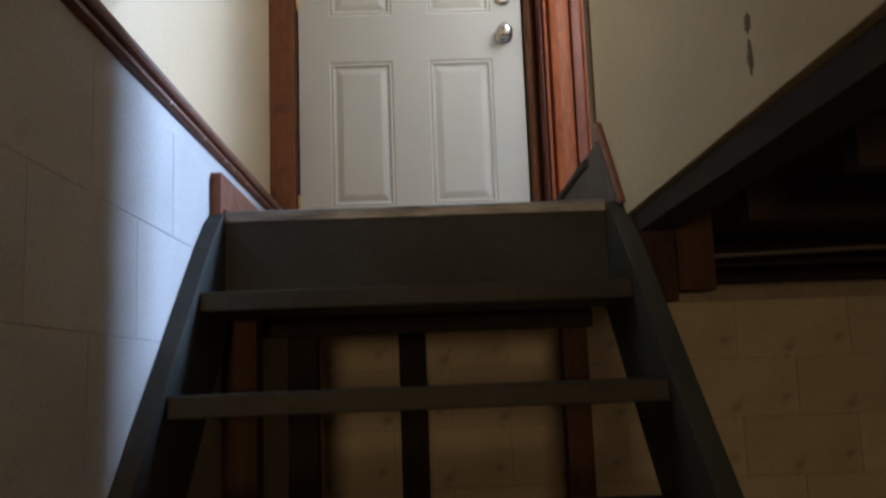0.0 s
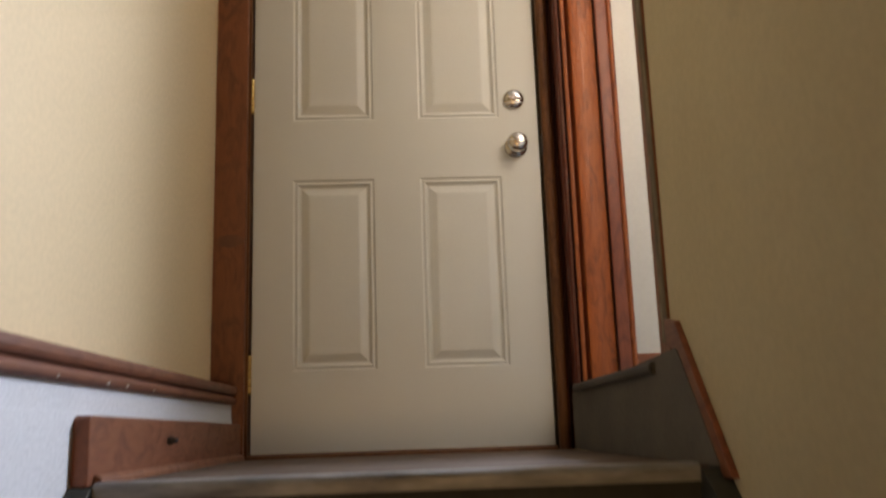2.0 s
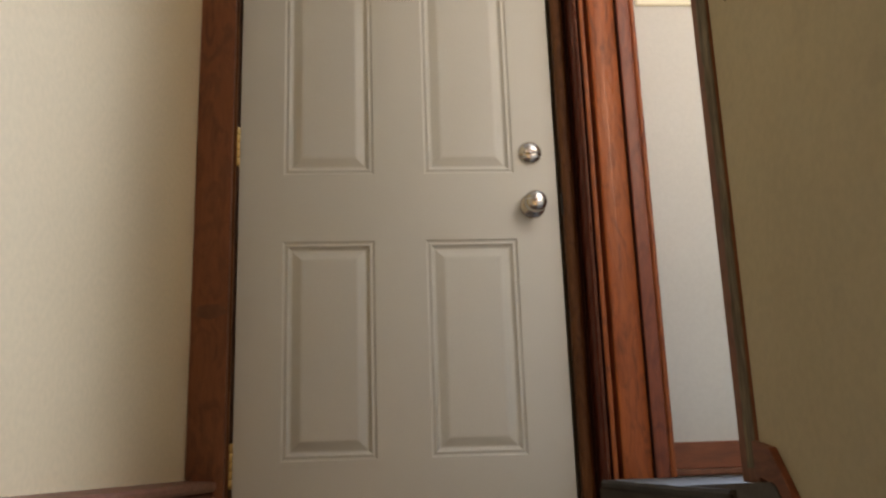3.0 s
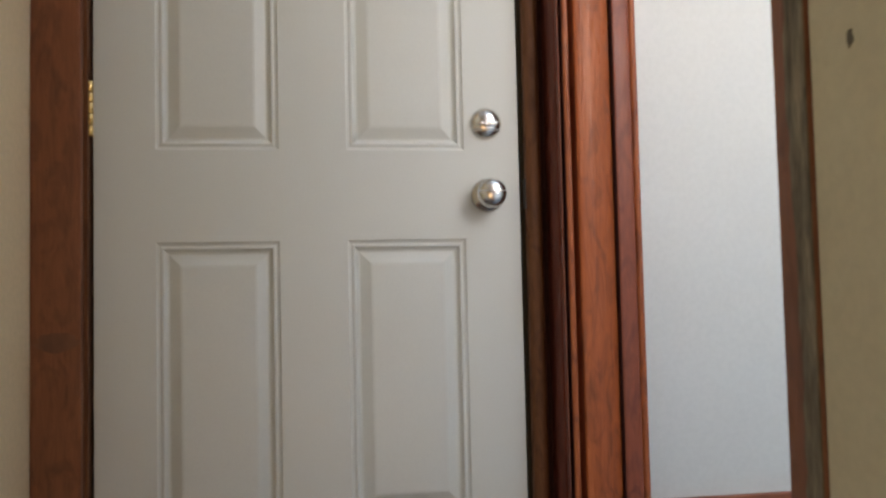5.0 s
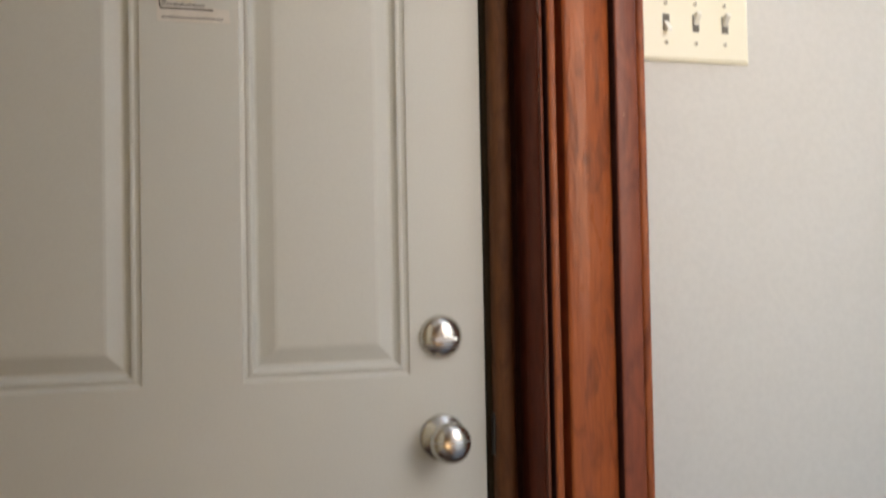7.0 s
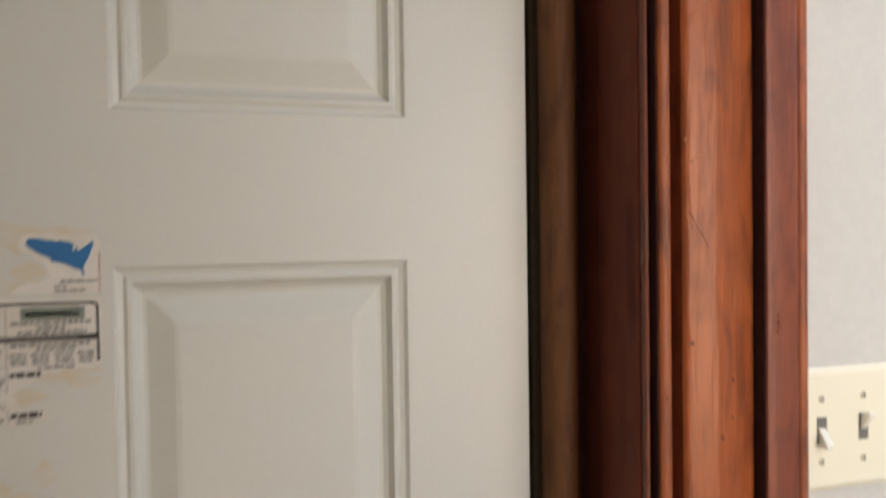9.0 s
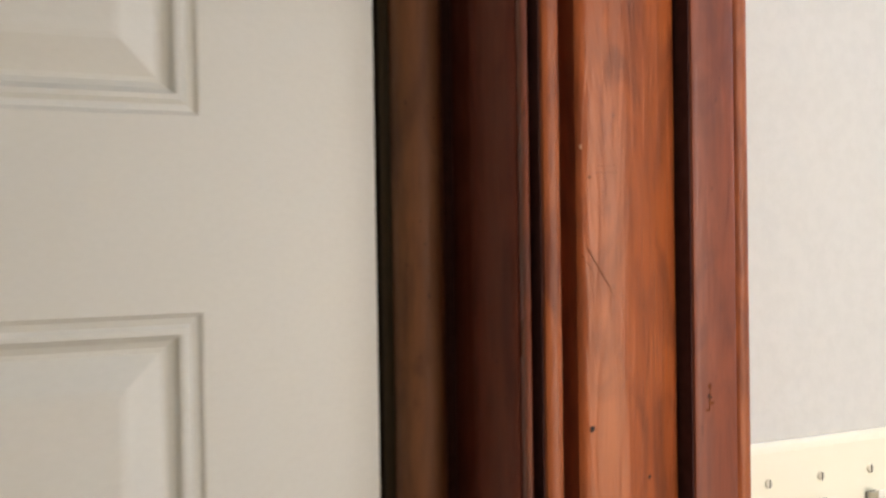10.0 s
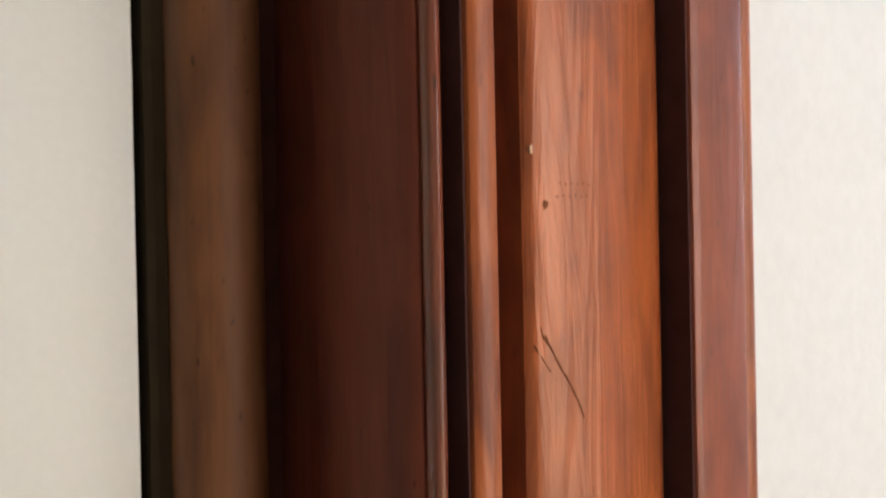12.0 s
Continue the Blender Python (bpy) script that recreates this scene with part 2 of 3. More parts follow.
INK_GREEN = material("label_green_ink", (0.15, 0.19, 0.16), 0.75, dark=(0.24, 0.27, 0.23), scale=(150, 150, 300), amount=0.8)
PAPER_BAR = material("label_pale_print", (0.36, 0.345, 0.32), 0.8)
BLUE_TAPE = material("blue_print", (0.008, 0.12, 0.30), 0.6, dark=(0.014, 0.15, 0.34), scale=(60, 60, 60), amount=0.6)
CABLE = material("grey_cable", (0.12, 0.11, 0.1), 0.6)


def glass_material():
    m = bpy.data.materials.new("window_glass")
    m.use_nodes = True
    b = m.node_tree.nodes["Principled BSDF"]
    b.inputs["Transmission Weight"].default_value, b.inputs["Roughness"].default_value, b.inputs["IOR"].default_value = 1.0, 0.02, 1.45
    return m


GLASS = glass_material()


# ---------------------------------------------------------------- builders
def finish(name, bm, mat, smooth=False):
    bmesh.ops.recalc_face_normals(bm, faces=bm.faces)
    me = bpy.data.meshes.new(name)
    bm.to_mesh(me)
    bm.free()
    me.materials.append(mat)
    if smooth:
        for p in me.polygons:
            p.use_smooth = True
    return me


def part(name, bm, mat, parent=None, label="", smooth=False):
    ob = new(name, finish(name, bm, mat, smooth))
    ob.parent = parent
    if label:
        ob["label"] = label
    return ob


def thing(name, label, category, group="", kind=""):
    ob = new(name)
    return tagged(ob, label, category, group, kind)


def box(x0, x1, y0, y1, z0, z1, bevel=0.0):
    bm = bmesh.new()
    v = [bm.verts.new((x, y, z)) for x in (x0, x1) for y in (y0, y1) for z in (z0, z1)]
    for f in ((0, 1, 3, 2), (4, 6, 7, 5), (0, 4, 5, 1), (2, 3, 7, 6), (0, 2, 6, 4), (1, 5, 7, 3)):
        bm.faces.new([v[i] for i in f])
    if bevel:
        bmesh.ops.bevel(bm, geom=list(bm.edges), offset=bevel, segments=2, profile=0.6, affect="EDGES")
    return bm


def prism(points, axis, a, b, bevel=0.0):
    """A flat outline drawn out along one axis. Outline (x, y) for z, (y, z) for x, (x, z) for y."""
    def place(p, h):
        return {"z": (p[0], p[1], h), "x": (h, p[0], p[1]), "y": (p[0], h, p[1])}[axis]
    bm = bmesh.new()
    lo, hi = [bm.verts.new(place(p, a)) for p in points], [bm.verts.new(place(p, b)) for p in points]
    k = len(points)
    for i in range(k):
        bm.faces.new((lo[i], lo[(i + 1) % k], hi[(i + 1) % k], hi[i]))
    bm.faces.new(lo)
    bm.faces.new(hi)
    if bevel:
        bmesh.ops.bevel(bm, geom=list(bm.edges), offset=bevel, segments=2, profile=0.6, affect="EDGES")
    return bm


def lathe(profile, centre, along="y", steps=40):
    """Turned round an axis through centre: profile of (distance along the axis, radius)."""
    bm = bmesh.new()
    rings = []
    for d, r in profile:
        ring = []
        for i in range(steps):
            c, s = math.cos(2 * math.pi * i / steps) * r, math.sin(2 * math.pi * i / steps) * r
            ring.append(bm.verts.new({"y": (centre[0] + c, centre[1] + d, centre[2] + s), "z": (centre[0] + c, centre[1] + s, centre[2] + d),
                                      "x": (centre[0] + d, centre[1] + c, centre[2] + s)}[along]))
        rings.append(ring)
    for a, b in zip(rings, rings[1:]):
        for i in range(steps):
            bm.faces.new((a[i], a[(i + 1) % steps], b[(i + 1) % steps], b[i]))
    bm.faces.new(rings[0])
    bm.faces.new(rings[-1])
    return bm


def blob(cx, cz, rx, rz, y, depth, seed, rough=0.3, steps=18):
    """A small patch with an uneven outline on a face that looks along -y."""
    rnd = random.Random(seed)
    pts = [(cx + rx * (1 + rnd.uniform(-rough, rough)) * math.cos(2 * math.pi * i / steps),
            cz + rz * (1 + rnd.uniform(-rough, rough)) * math.sin(2 * math.pi * i / steps)) for i in range(steps)]
    return prism(pts, "y", y, y + depth)


def structure(name, bm, mat, label="", category=""):
    return tagged(part(name, bm, mat), label, category, kind="structure")


# ---------------------------------------------------------------- setting
W, H = 0.813, 2.03
FLOOR, STEP, CEIL = -1.755, 0.165, 2.42
RISE, RUN, NOSE = 0.195, 0.21, -1.128
WALL_Y = -0.04

# wall with the door: pieces round the opening
structure("wall_door_west", box(-0.30, -0.016, -0.02, 0.10, -0.09, CEIL), WALL_CREAM, "cream painted wall beside the door", "wall")
structure("wall_door_east", box(0.866, 1.62, WALL_Y, 0.10, 0.0, CEIL), WALL_WHITE, "off-white painted wall beside the door casing", "wall")
structure("wall_door_head", box(-0.016, 0.866, -0.02, 0.10, H + 0.045, CEIL), WALL_CREAM, "cream painted wall above the door", "wall")
structure("wall_behind_door", box(-0.2, 1.2, 0.30, 0.36, -0.2, CEIL), WALL_CREAM, "plain wall behind the closed door", "wall")
# west wall: cream plaster above the ledge
structure("wall_west", box(-0.26, -0.10, -6.3, -0.021, 0.1425, CEIL), WALL_CREAM, "cream painted plaster wall above the foundation", "wall")
# stairwell wall on the east: its front end is cut to a slope at the foot
east = [(-0.936, CEIL), (-0.936, 0.225), (-0.985, 0.20), (-1.185, -0.042), (-6.3, -0.03), (-6.3, CEIL)]
structure("wall_stairwell_east", prism(east, "x", 0.8700, 0.955), PANEL_CREAM, "yellowed cream painted panel wall with scuffs", "wall")
# unseen porch beside the landing: added walls that cut and shape the window light
structure("wall_porch_return", box(1.62, 1.72, -0.04, 1.6, 0.0, CEIL), PORCH_TAN, "unseen tan porch wall", "wall")
structure("wall_porch_south_low", box(0.956, 2.4, -1.5, -1.4, STEP, 1.0), PORCH_TAN, "unseen tan porch wall under a window", "wall")
structure("wall_porch_south_high", box(0.956, 2.4, -1.5, -1.4, 2.25, CEIL), PORCH_TAN, "unseen tan porch wall over a window", "wall")
structure("wall_porch_south_a", box(0.956, 1.15, -1.5, -1.4, 1.0, 2.25), PORCH_TAN, "unseen tan porch wall beside a window", "wall")
structure("wall_porch_south_b", box(1.81, 2.4, -1.5, -1.4, 1.0, 2.25), PORCH_TAN, "unseen tan porch wall beside a window", "wall")
structure("wall_porch_north", box(1.73, 2.4, 1.5, 1.6, 0.0, CEIL), PORCH_TAN, "unseen tan porch wall", "wall")
structure("wall_porch_east_low", box(2.3, 2.4, -1.39, 1.49, 0.0, 1.0), PORCH_TAN, "unseen tan porch wall under the porch window", "wall")
structure("wall_porch_east_high", box(2.3, 2.4, -1.39, 1.49, 2.25, CEIL), PORCH_TAN, "unseen tan porch wall over the porch window", "wall")
structure("wall_porch_east_a", box(2.3, 2.4, -1.39, -0.1, 1.0, 2.25), PORCH_TAN, "unseen tan porch wall beside the porch window", "wall")
structure("wall_porch_east_b", box(2.3, 2.4, 0.55, 1.49, 1.0, 2.25), PORCH_TAN, "unseen tan porch wall beside the porch window", "wall")
structure("ceiling", box(-0.3, 2.4, -6.4, 1.7, CEIL, CEIL + 0.12), CEIL_WHITE, "plain white ceiling", "ceiling")
structure("floor_basement", box(-0.5, 4.2, -6.4, 0.5, FLOOR - 0.1, FLOOR), CONCRETE, "worn grey concrete basement floor", "floor")
structure("floor_porch", box(0.885, 2.4, -1.5, 1.6, 0.02, STEP - 0.022), STEP_GREY, "grey painted porch floor", "floor")
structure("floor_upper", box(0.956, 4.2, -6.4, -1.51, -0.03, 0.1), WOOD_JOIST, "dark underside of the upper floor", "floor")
structure("wall_basement_south", box(-0.5, 4.2, -6.4, -6.3, FLOOR, CEIL), BLOCK_OLD, "plain painted basement wall", "wall")
structure("wall_basement_east", box(4.1, 4.2, -6.3, 0.5, FLOOR, 0.1), BLOCK_OLD, "plain painted basement wall", "wall")
# mortar beds behind the block courses
structure("wall_foundation_west", box(-0.30, -0.043, -6.3, -0.0, FLOOR, 0.1415), BLOCK_PAINT, "white painted concrete block foundation wall", "wall")
structure("wall_foundation_north", box(-0.043, 4.1, 0.004, 0.29, FLOOR, -0.09), MORTAR, "dim painted concrete block foundation wall", "wall")

# porch windows, out of view, put where the light on the walls points
def window(name, a, b, east):
    """A framed pane in the east wall, from y = a to b, or in the south wall, from x = a to b."""
    win = thing(name, "unseen white framed porch window put in for daylight", "window", kind="structure")

    def piece(a0, a1, d0, d1, z0, z1):
        return box(2.3 + d0, 2.3 + d1, a0, a1, z0, z1) if east else box(a0, a1, -1.4 - d1, -1.4 - d0, z0, z1)

    for a0, a1, z0, z1 in ((a, b, 1.0, 1.05), (a, b, 2.2, 2.25), (a, a + 0.05, 1.05, 2.2), (b - 0.05, b, 1.05, 2.2)):
        part("window_frame", piece(a0, a1, 0.01, 0.09, z0, z1), CEIL_WHITE, win)
    pane = part("pane", piece(a + 0.05, b - 0.05, 0.045, 0.05, 1.05, 2.2), GLASS, win)
    pane.visible_shadow = False


window("window_1", -0.1, 0.55, True)
# unseen opening added to hold the side lamps
window("window_2", 1.15, 1.81, False)

# landing
structure("landing_floor", box(-0.008, 0.856, NOSE + 0.022, -0.001, -0.04, 0.0), FLOOR_LINO, "brown painted landing floor before the door", "floor")
structure("threshold", prism([(-0.045, 0.0), (-0.045, 0.006), (-0.03, 0.012), (0.03, 0.012), (0.03, 0.0)], "x", 0.0, W), WOOD_BROWN, "worn brown wooden door sill", "trim")


# ---------------------------------------------------------------- door
def door_panel(x0, x1, z0, z1):
    """An embossed raised panel: moulded rings round a bevelled field."""
    bm = bmesh.new()
    rings = []
    for inset, y in ((0.0, 0.0), (0.003, 0.003), (0.007, 0.0042), (0.010, 0.0022), (0.013, 0.0022), (0.017, 0.0075), (0.021, 0.0100), (0.024, 0.0100), (0.044, 0.0022), (0.048, 0.0016)):
        rings.append([bm.verts.new((x, y, z)) for x, z in ((x0 + inset, z0 + inset), (x1 - inset, z0 + inset), (x1 - inset, z1 - inset), (x0 + inset, z1 - inset))])
    for a, b in zip(rings, rings[1:]):
        for i in range(4):
            bm.faces.new((a[i], a[(i + 1) % 4], b[(i + 1) % 4], b[i]))
    bm.faces.new(rings[-1])
    return bm


door = thing("door_1", "closed off-white six-panel steel door", "door", kind="structure")
XS = [0.0, 0.111, 0.340, 0.469, 0.702, W]
ZS = [0.0, 0.227, 0.763, 0.939, 1.625, 1.744, 1.915, H]
bm = bmesh.new()
grid = {}
for i, x in enumerate(XS):
    for j, z in enumerate(ZS):
        grid[i, j] = bm.verts.new((x, 0.0, z + 0.012 * (z == 0.0)))
for i in range(5):
    for j in range(7):
        if not (i in (1, 3) and j in (1, 3, 5)):
            bm.faces.new((grid[i, j], grid[i + 1, j], grid[i + 1, j + 1], grid[i, j + 1]))
back = [bm.verts.new(p) for p in ((0, 0.044, 0.012), (W, 0.044, 0.012), (W, 0.044, H), (0, 0.044, H))]
bm.faces.new(back)
bm.faces.new([grid[i, 0] for i in range(6)] + [back[1], back[0]])
bm.faces.new([grid[i, 7] for i in range(6)] + [back[2], back[3]])
bm.faces.new([grid[0, j] for j in range(8)] + [back[3], back[0]])
bm.faces.new([grid[5, j] for j in range(8)] + [back[2], back[1]])
part("door_leaf", bm, DOOR_PAINT, door)
for i in (1, 3):
    for j in (1, 3, 5):
        part("panel", door_panel(XS[i], XS[i + 1], ZS[j], ZS[j + 1]), DOOR_PAINT, door)
part("door_sweep", box(0.002, W - 0.002, 0.004, 0.04, 0.0125 - 0.0005, 0.0119 + 0.004), WOOD_BROWN, door, "brown sweep under the door")

knob = part("door_knob", lathe([(0.0, 0.0335), (-0.004, 0.0335), (-0.008, 0.0300), (-0.011, 0.0200), (-0.018, 0.0150), (-0.024, 0.0150), (-0.029, 0.0190), (-0.034, 0.0245), (-0.041, 0.0285),
                                (-0.047, 0.0290), (-0.053, 0.0275), (-0.058, 0.0240), (-0.0615, 0.0190), (-0.0638, 0.0125), (-0.0648, 0.0055), (-0.065, 0.001)], (0.747, 0.0, 0.848)), NICKEL, door, "brushed nickel round door knob", True)
part("release_hole", lathe([(0.0, 0.0016), (-0.0008, 0.0016)], (0.724, -0.0082, 0.848), steps=10), HOLE, knob)
bolt = part("deadbolt", lathe([(0.0, 0.0315), (-0.003, 0.0315), (-0.008, 0.0290), (-0.0125, 0.0245), (-0.016, 0.0180), (-0.0178, 0.0100), (-0.0183, 0.001)], (0.747, 0.0, 0.992)), NICKEL, door, "brushed nickel deadbolt with thumb turn", True)
part("thumb_turn", prism([(0.7265, 0.9895), (0.734, 0.9860), (0.747, 0.9848), (0.760, 0.9860), (0.7675, 0.9895), (0.760, 0.9925), (0.747, 0.9935), (0.734, 0.9925)], "y", -0.0275, -0.012, 0.0012), NICKEL, bolt)

for z0 in (0.17, 0.963, 1.78):
    hinge = part("hinge", box(-0.0035, -0.0005, -0.002, 0.03, z0, z0 + 0.104), BRASS, door, "brass butt hinge")
    for k in range(5):
        part("knuckle", lathe([(0.0, 0.0055), (0.0006, 0.0062), (0.0192, 0.0062), (0.0198, 0.0055)], (-0.0045, -0.0068, z0 + 0.0208 * k), "z", 14), BRASS, hinge, "", True)

# torn rating label left on the middle stile
label = thing("torn_label", "torn paper rating label with smudged print and a blue shape", "label")


def lettering(name, words, x, z, size, y, mat, parent, width):
    """Slanted raised lettering on a face that looks along -y, fitted to a width."""
    data = bpy.data.curves.new(name, "FONT")
    data.body, data.size, data.shear, data.extrude = words, size, 0.25, 0.0002
    text = bpy.data.objects.new(name, data)
    me = bpy.data.meshes.new_from_object(text)
    bpy.data.objects.remove(text)
    span = max(v.co.x for v in me.vertices)
    me.transform(Matrix.Translation((x, y, z)) @ Matrix.Rotation(math.pi / 2, 4, "X") @ Matrix.Diagonal((width / span, 1.0, 1.0, 1.0)))
    me.materials.clear()
    me.materials.append(mat)
    ob = new(name, me)
    ob.parent = parent
    return ob


def printed(x0, x1, z0, z1, mat, name="print_line", lift=0.0):
    part(name, box(x0, x1, -0.0018 - lift, -0.0012, z0, z1), mat, label)


def word_row(x0, x1, z, height, mat, seed):
    """A line of print too small to read: one bar a word."""
    rnd = random.Random(seed)
    x, height = x0, height * 1.25
    while x < x1 - 0.001:
        e = min(x1, x + rnd.uniform(0.0025, 0.0075))
        printed(x, e, z - height * 0.5, z + height * rnd.uniform(0.35, 0.5), mat)
        x = e + 0.0010


def torn(points, seed, amount=0.0016):
    """An outline with its long edges made ragged."""
    rnd = random.Random(seed)
    out = []
    for (xa, za), (xb, zb) in zip(points, points[1:]):
        k = max(1, int(math.hypot(xb - xa, zb - za) / 0.004))
        for i in range(k):
            u = i / k
            j = amount if i else 0.0
            out.append((xa + (xb - xa) * u + rnd.uniform(-j, j), za + (zb - za) * u + rnd.uniform(-j, j)))
    return out + points[-1:]


part("label_paper", prism([(0.3645, 1.604), (0.4605, 1.602)] + torn([(0.4605, 1.553), (0.452, 1.549), (0.437, 1.551), (0.418, 1.546), (0.404, 1.537), (0.398, 1.533), (0.403, 1.522), (0.420, 1.519), (0.424, 1.513), (0.400, 1.511), (0.384, 1.512), (0.3640, 1.514)], 3), "y", -0.0012, -0.0002), PAPER, label)
part("upper_paper", prism([(0.4605, 1.606), (0.4605, 1.6425)] + torn([(0.4580, 1.650), (0.430, 1.6515), (0.408, 1.650), (0.404, 1.641), (0.420, 1.630), (0.426, 1.618), (0.404, 1.612), (0.398, 1.607)], 4), "y", -0.0012, -0.0002), PAPER, label)
part("label_foot", prism([(0.3630, 1.429), (0.3630, 1.468)] + torn([(0.372, 1.460), (0.386, 1.455), (0.402, 1.452), (0.436, 1.449)], 5, 0.001) + [(0.4575, 1.4475), (0.4585, 1.429)], "y", -0.0012, -0.0002), PAPER, label)
# black border with rounded corners
def border(points, width=0.0019):
    inner = []
    for i, (x, z) in enumerate(points):
        (xa, za), (xb, zb) = points[max(0, i - 1)], points[min(len(points) - 1, i + 1)]
        k = math.hypot(xb - xa, zb - za)
        inner.append((x + (zb - za) / k * width, z - (xb - xa) / k * width))
    part("border_line", prism(points + inner[::-1], "y", -0.0018, -0.0012), INK, label)


def corner(cx, cz, a0, a1, r=0.0048):
    return [(cx + r * math.cos(math.radians(a0 + (a1 - a0) * i / 6)), cz + r * math.sin(math.radians(a0 + (a1 - a0) * i / 6))) for i in range(7)]


border([(0.3655, 1.516)] + corner(0.3712, 1.5957, 180, 90) + corner(0.4540, 1.5952, 90, 0) + [(0.4590, 1.555)])
border([(0.4360, 1.4455)] + corner(0.3703, 1.4503, 270, 180) + [(0.3652, 1.4665)])
printed(0.3950, 0.3956, 1.535, 1.597, INK_GREY, "rule_line")
printed(0.3950, 0.3956, 1.512, 1.522, INK_GREY, "rule_line")
# badge: an arch, red and blue round a white middle
arch = [(0.3816 + 0.0072 * math.cos(math.pi * i / 12), 1.5905 + 0.0062 * math.sin(math.pi * i / 12)) for i in range(13)]
badge = part("badge", prism([(0.3888, 1.5838)] + arch + [(0.3744, 1.5838)], "y", -0.0016, -0.0012), INK_RED, label, "red and blue arched mark")
part("badge_half", prism([(0.3818, 1.5838), (0.3888, 1.5838)] + arch[:7], "y", -0.0018, -0.0014), INK_BLUE, badge)
part("badge_middle", lathe([(-0.0014, 0.0032), (-0.0020, 0.0032)], (0.3816, 0.0, 1.5900), steps=16), PAPER, badge)
printed(0.3745, 0.3885, 1.5778, 1.5815, INK_GREY, "print_block")
# header
printed(0.4052, 0.4490, 1.5872, 1.5966, INK_GREEN, "print_block")
word_row(0.4085, 0.4455, 1.5917, 0.0030, PAPER_BAR, 11)
word_row(0.3985, 0.4550, 1.5852, 0.0022, INK_GREY, 12)
word_row(0.4160, 0.4370, 1.5815, 0.0022, INK_GREY, 13)
word_row(0.4030, 0.4500, 1.5780, 0.0022, INK_GREY, 14)
bar = part("bold_bar", box(0.3672, 0.4575, -0.0018, -0.0012, 1.5712, 1.5758), INK, label)
lettering("bar_lettering", "ENERGY PERFORMANCE RATINGS", 0.3815, 1.5720, 0.0044, -0.0019, PAPER_BAR, bar, 0.062)
# left column
for k, (x0, x1, z) in enumerate(((0.3745, 0.3890, 1.5685), (0.3710, 0.3925, 1.5645), (0.3725, 0.3905, 1.5613), (0.3780, 0.3850, 1.5578), (0.3715, 0.3760, 1.5495), (0.3720, 0.3940, 1.5435), (0.3720, 0.3930, 1.5402), (0.3720, 0.3890, 1.5330),
                                 (0.3715, 0.3940, 1.5240), (0.3715, 0.3780, 1.5210), (0.3800, 0.3925, 1.5145))):
    word_row(x0, x1, z, 0.0021, INK_GREY, 30 + k)
for z in (1.5535, 1.5462, 1.5365, 1.5275):
    printed(0.3690, 0.3945, z, z + 0.0005, INK_GREY, "rule_line")
# right columns
word_row(0.3975, 0.4520, 1.5690, 0.0023, INK_GREY, 50)
word_row(0.4150, 0.4420, 1.5657, 0.0020, INK_GREY, 51)
for k, (x0, x1) in enumerate(((0.3970, 0.4090), (0.4115, 0.4245), (0.4270, 0.4410), (0.4435, 0.4550))):
    word_row(x0, x1, 1.5620, 0.0020, INK_GREY, 60 + k)
    word_row(x0 + 0.001, x1 - 0.001, 1.5585, 0.0022, INK_GREY, 70 + k)
    word_row(x0 + 0.001, x1, 1.5555, 0.0016, INK_GREY, 80 + k)
word_row(0.3970, 0.4180, 1.5475, 0.0032, INK, 90)
word_row(0.4160, 0.4420, 1.5520, 0.0018, INK_GREY, 91)
word_row(0.3970, 0.4180, 1.5175, 0.0030, INK, 92)
word_row(0.4010, 0.4120, 1.5130, 0.0018, INK_GREY, 93)
# foot and upper remnant
word_row(0.3690, 0.4250, 1.4520, 0.0026, INK_GREY, 94)
word_row(0.3690, 0.3760, 1.4575, 0.0050, INK_GREY, 95)
word_row(0.3690, 0.4500, 1.4345, 0.0022, INK_GREY, 96)
word_row(0.4330, 0.4580, 1.6155, 0.0018, INK_GREY, 97)
word_row(0.4285, 0.4370, 1.6118, 0.0018, INK_GREY, 98)
word_row(0.4285, 0.4500, 1.6085, 0.0018, INK_GREY, 99)
printed(0.4597, 0.4602, 1.607, 1.636, INK_RED, "rule_line")
BLUE_EDGE = [(398, 230), (440, 228), (470, 237), (510, 240), (515, 252), (522, 238), (570, 247), (588, 258), (584, 286), (592, 290), (597, 262), (606, 290), (625, 276), (650, 258), (666, 243), (672, 262), (660, 290), (650, 320),
             (635, 345), (625, 370), (633, 400), (625, 399), (615, 375), (590, 368), (560, 352), (530, 340), (495, 335), (488, 318), (440, 295), (405, 272), (390, 255)]
part("blue_shape", prism([(0.4112 + (u - 398) * 0.0001643, 1.6475 - (v - 230) * 0.0001643) for u, v in BLUE_EDGE], "y", -0.0019, -0.0011), BLUE_TAPE, label, "bright blue printed shape with ragged edges")
for k, (cx, cz, rx, rz) in enumerate(((0.386, 1.655, 0.018, 0.006), (0.402, 1.648, 0.012, 0.010), (0.425, 1.653, 0.024, 0.004), (0.395, 1.612, 0.026, 0.006), (0.412, 1.622, 0.012, 0.007), (0.432, 1.546, 0.026, 0.006), (0.408, 1.531, 0.013, 0.006),
                                      (0.447, 1.540, 0.010, 0.004), (0.372, 1.481, 0.008, 0.008), (0.384, 1.464, 0.013, 0.005), (0.419, 1.473, 0.007, 0.009), (0.402, 1.457, 0.018, 0.003))):
    part("glue_trace", blob(cx, cz, rx, rz, -0.0004 - 0.00005 * k, 0.0002, 20 + k, 0.35), GLUE, label)
part("speck", blob(0.3685, 1.6555, 0.0014, 0.0010, -0.0012, 0.0008, 44), INK_GREY, label)

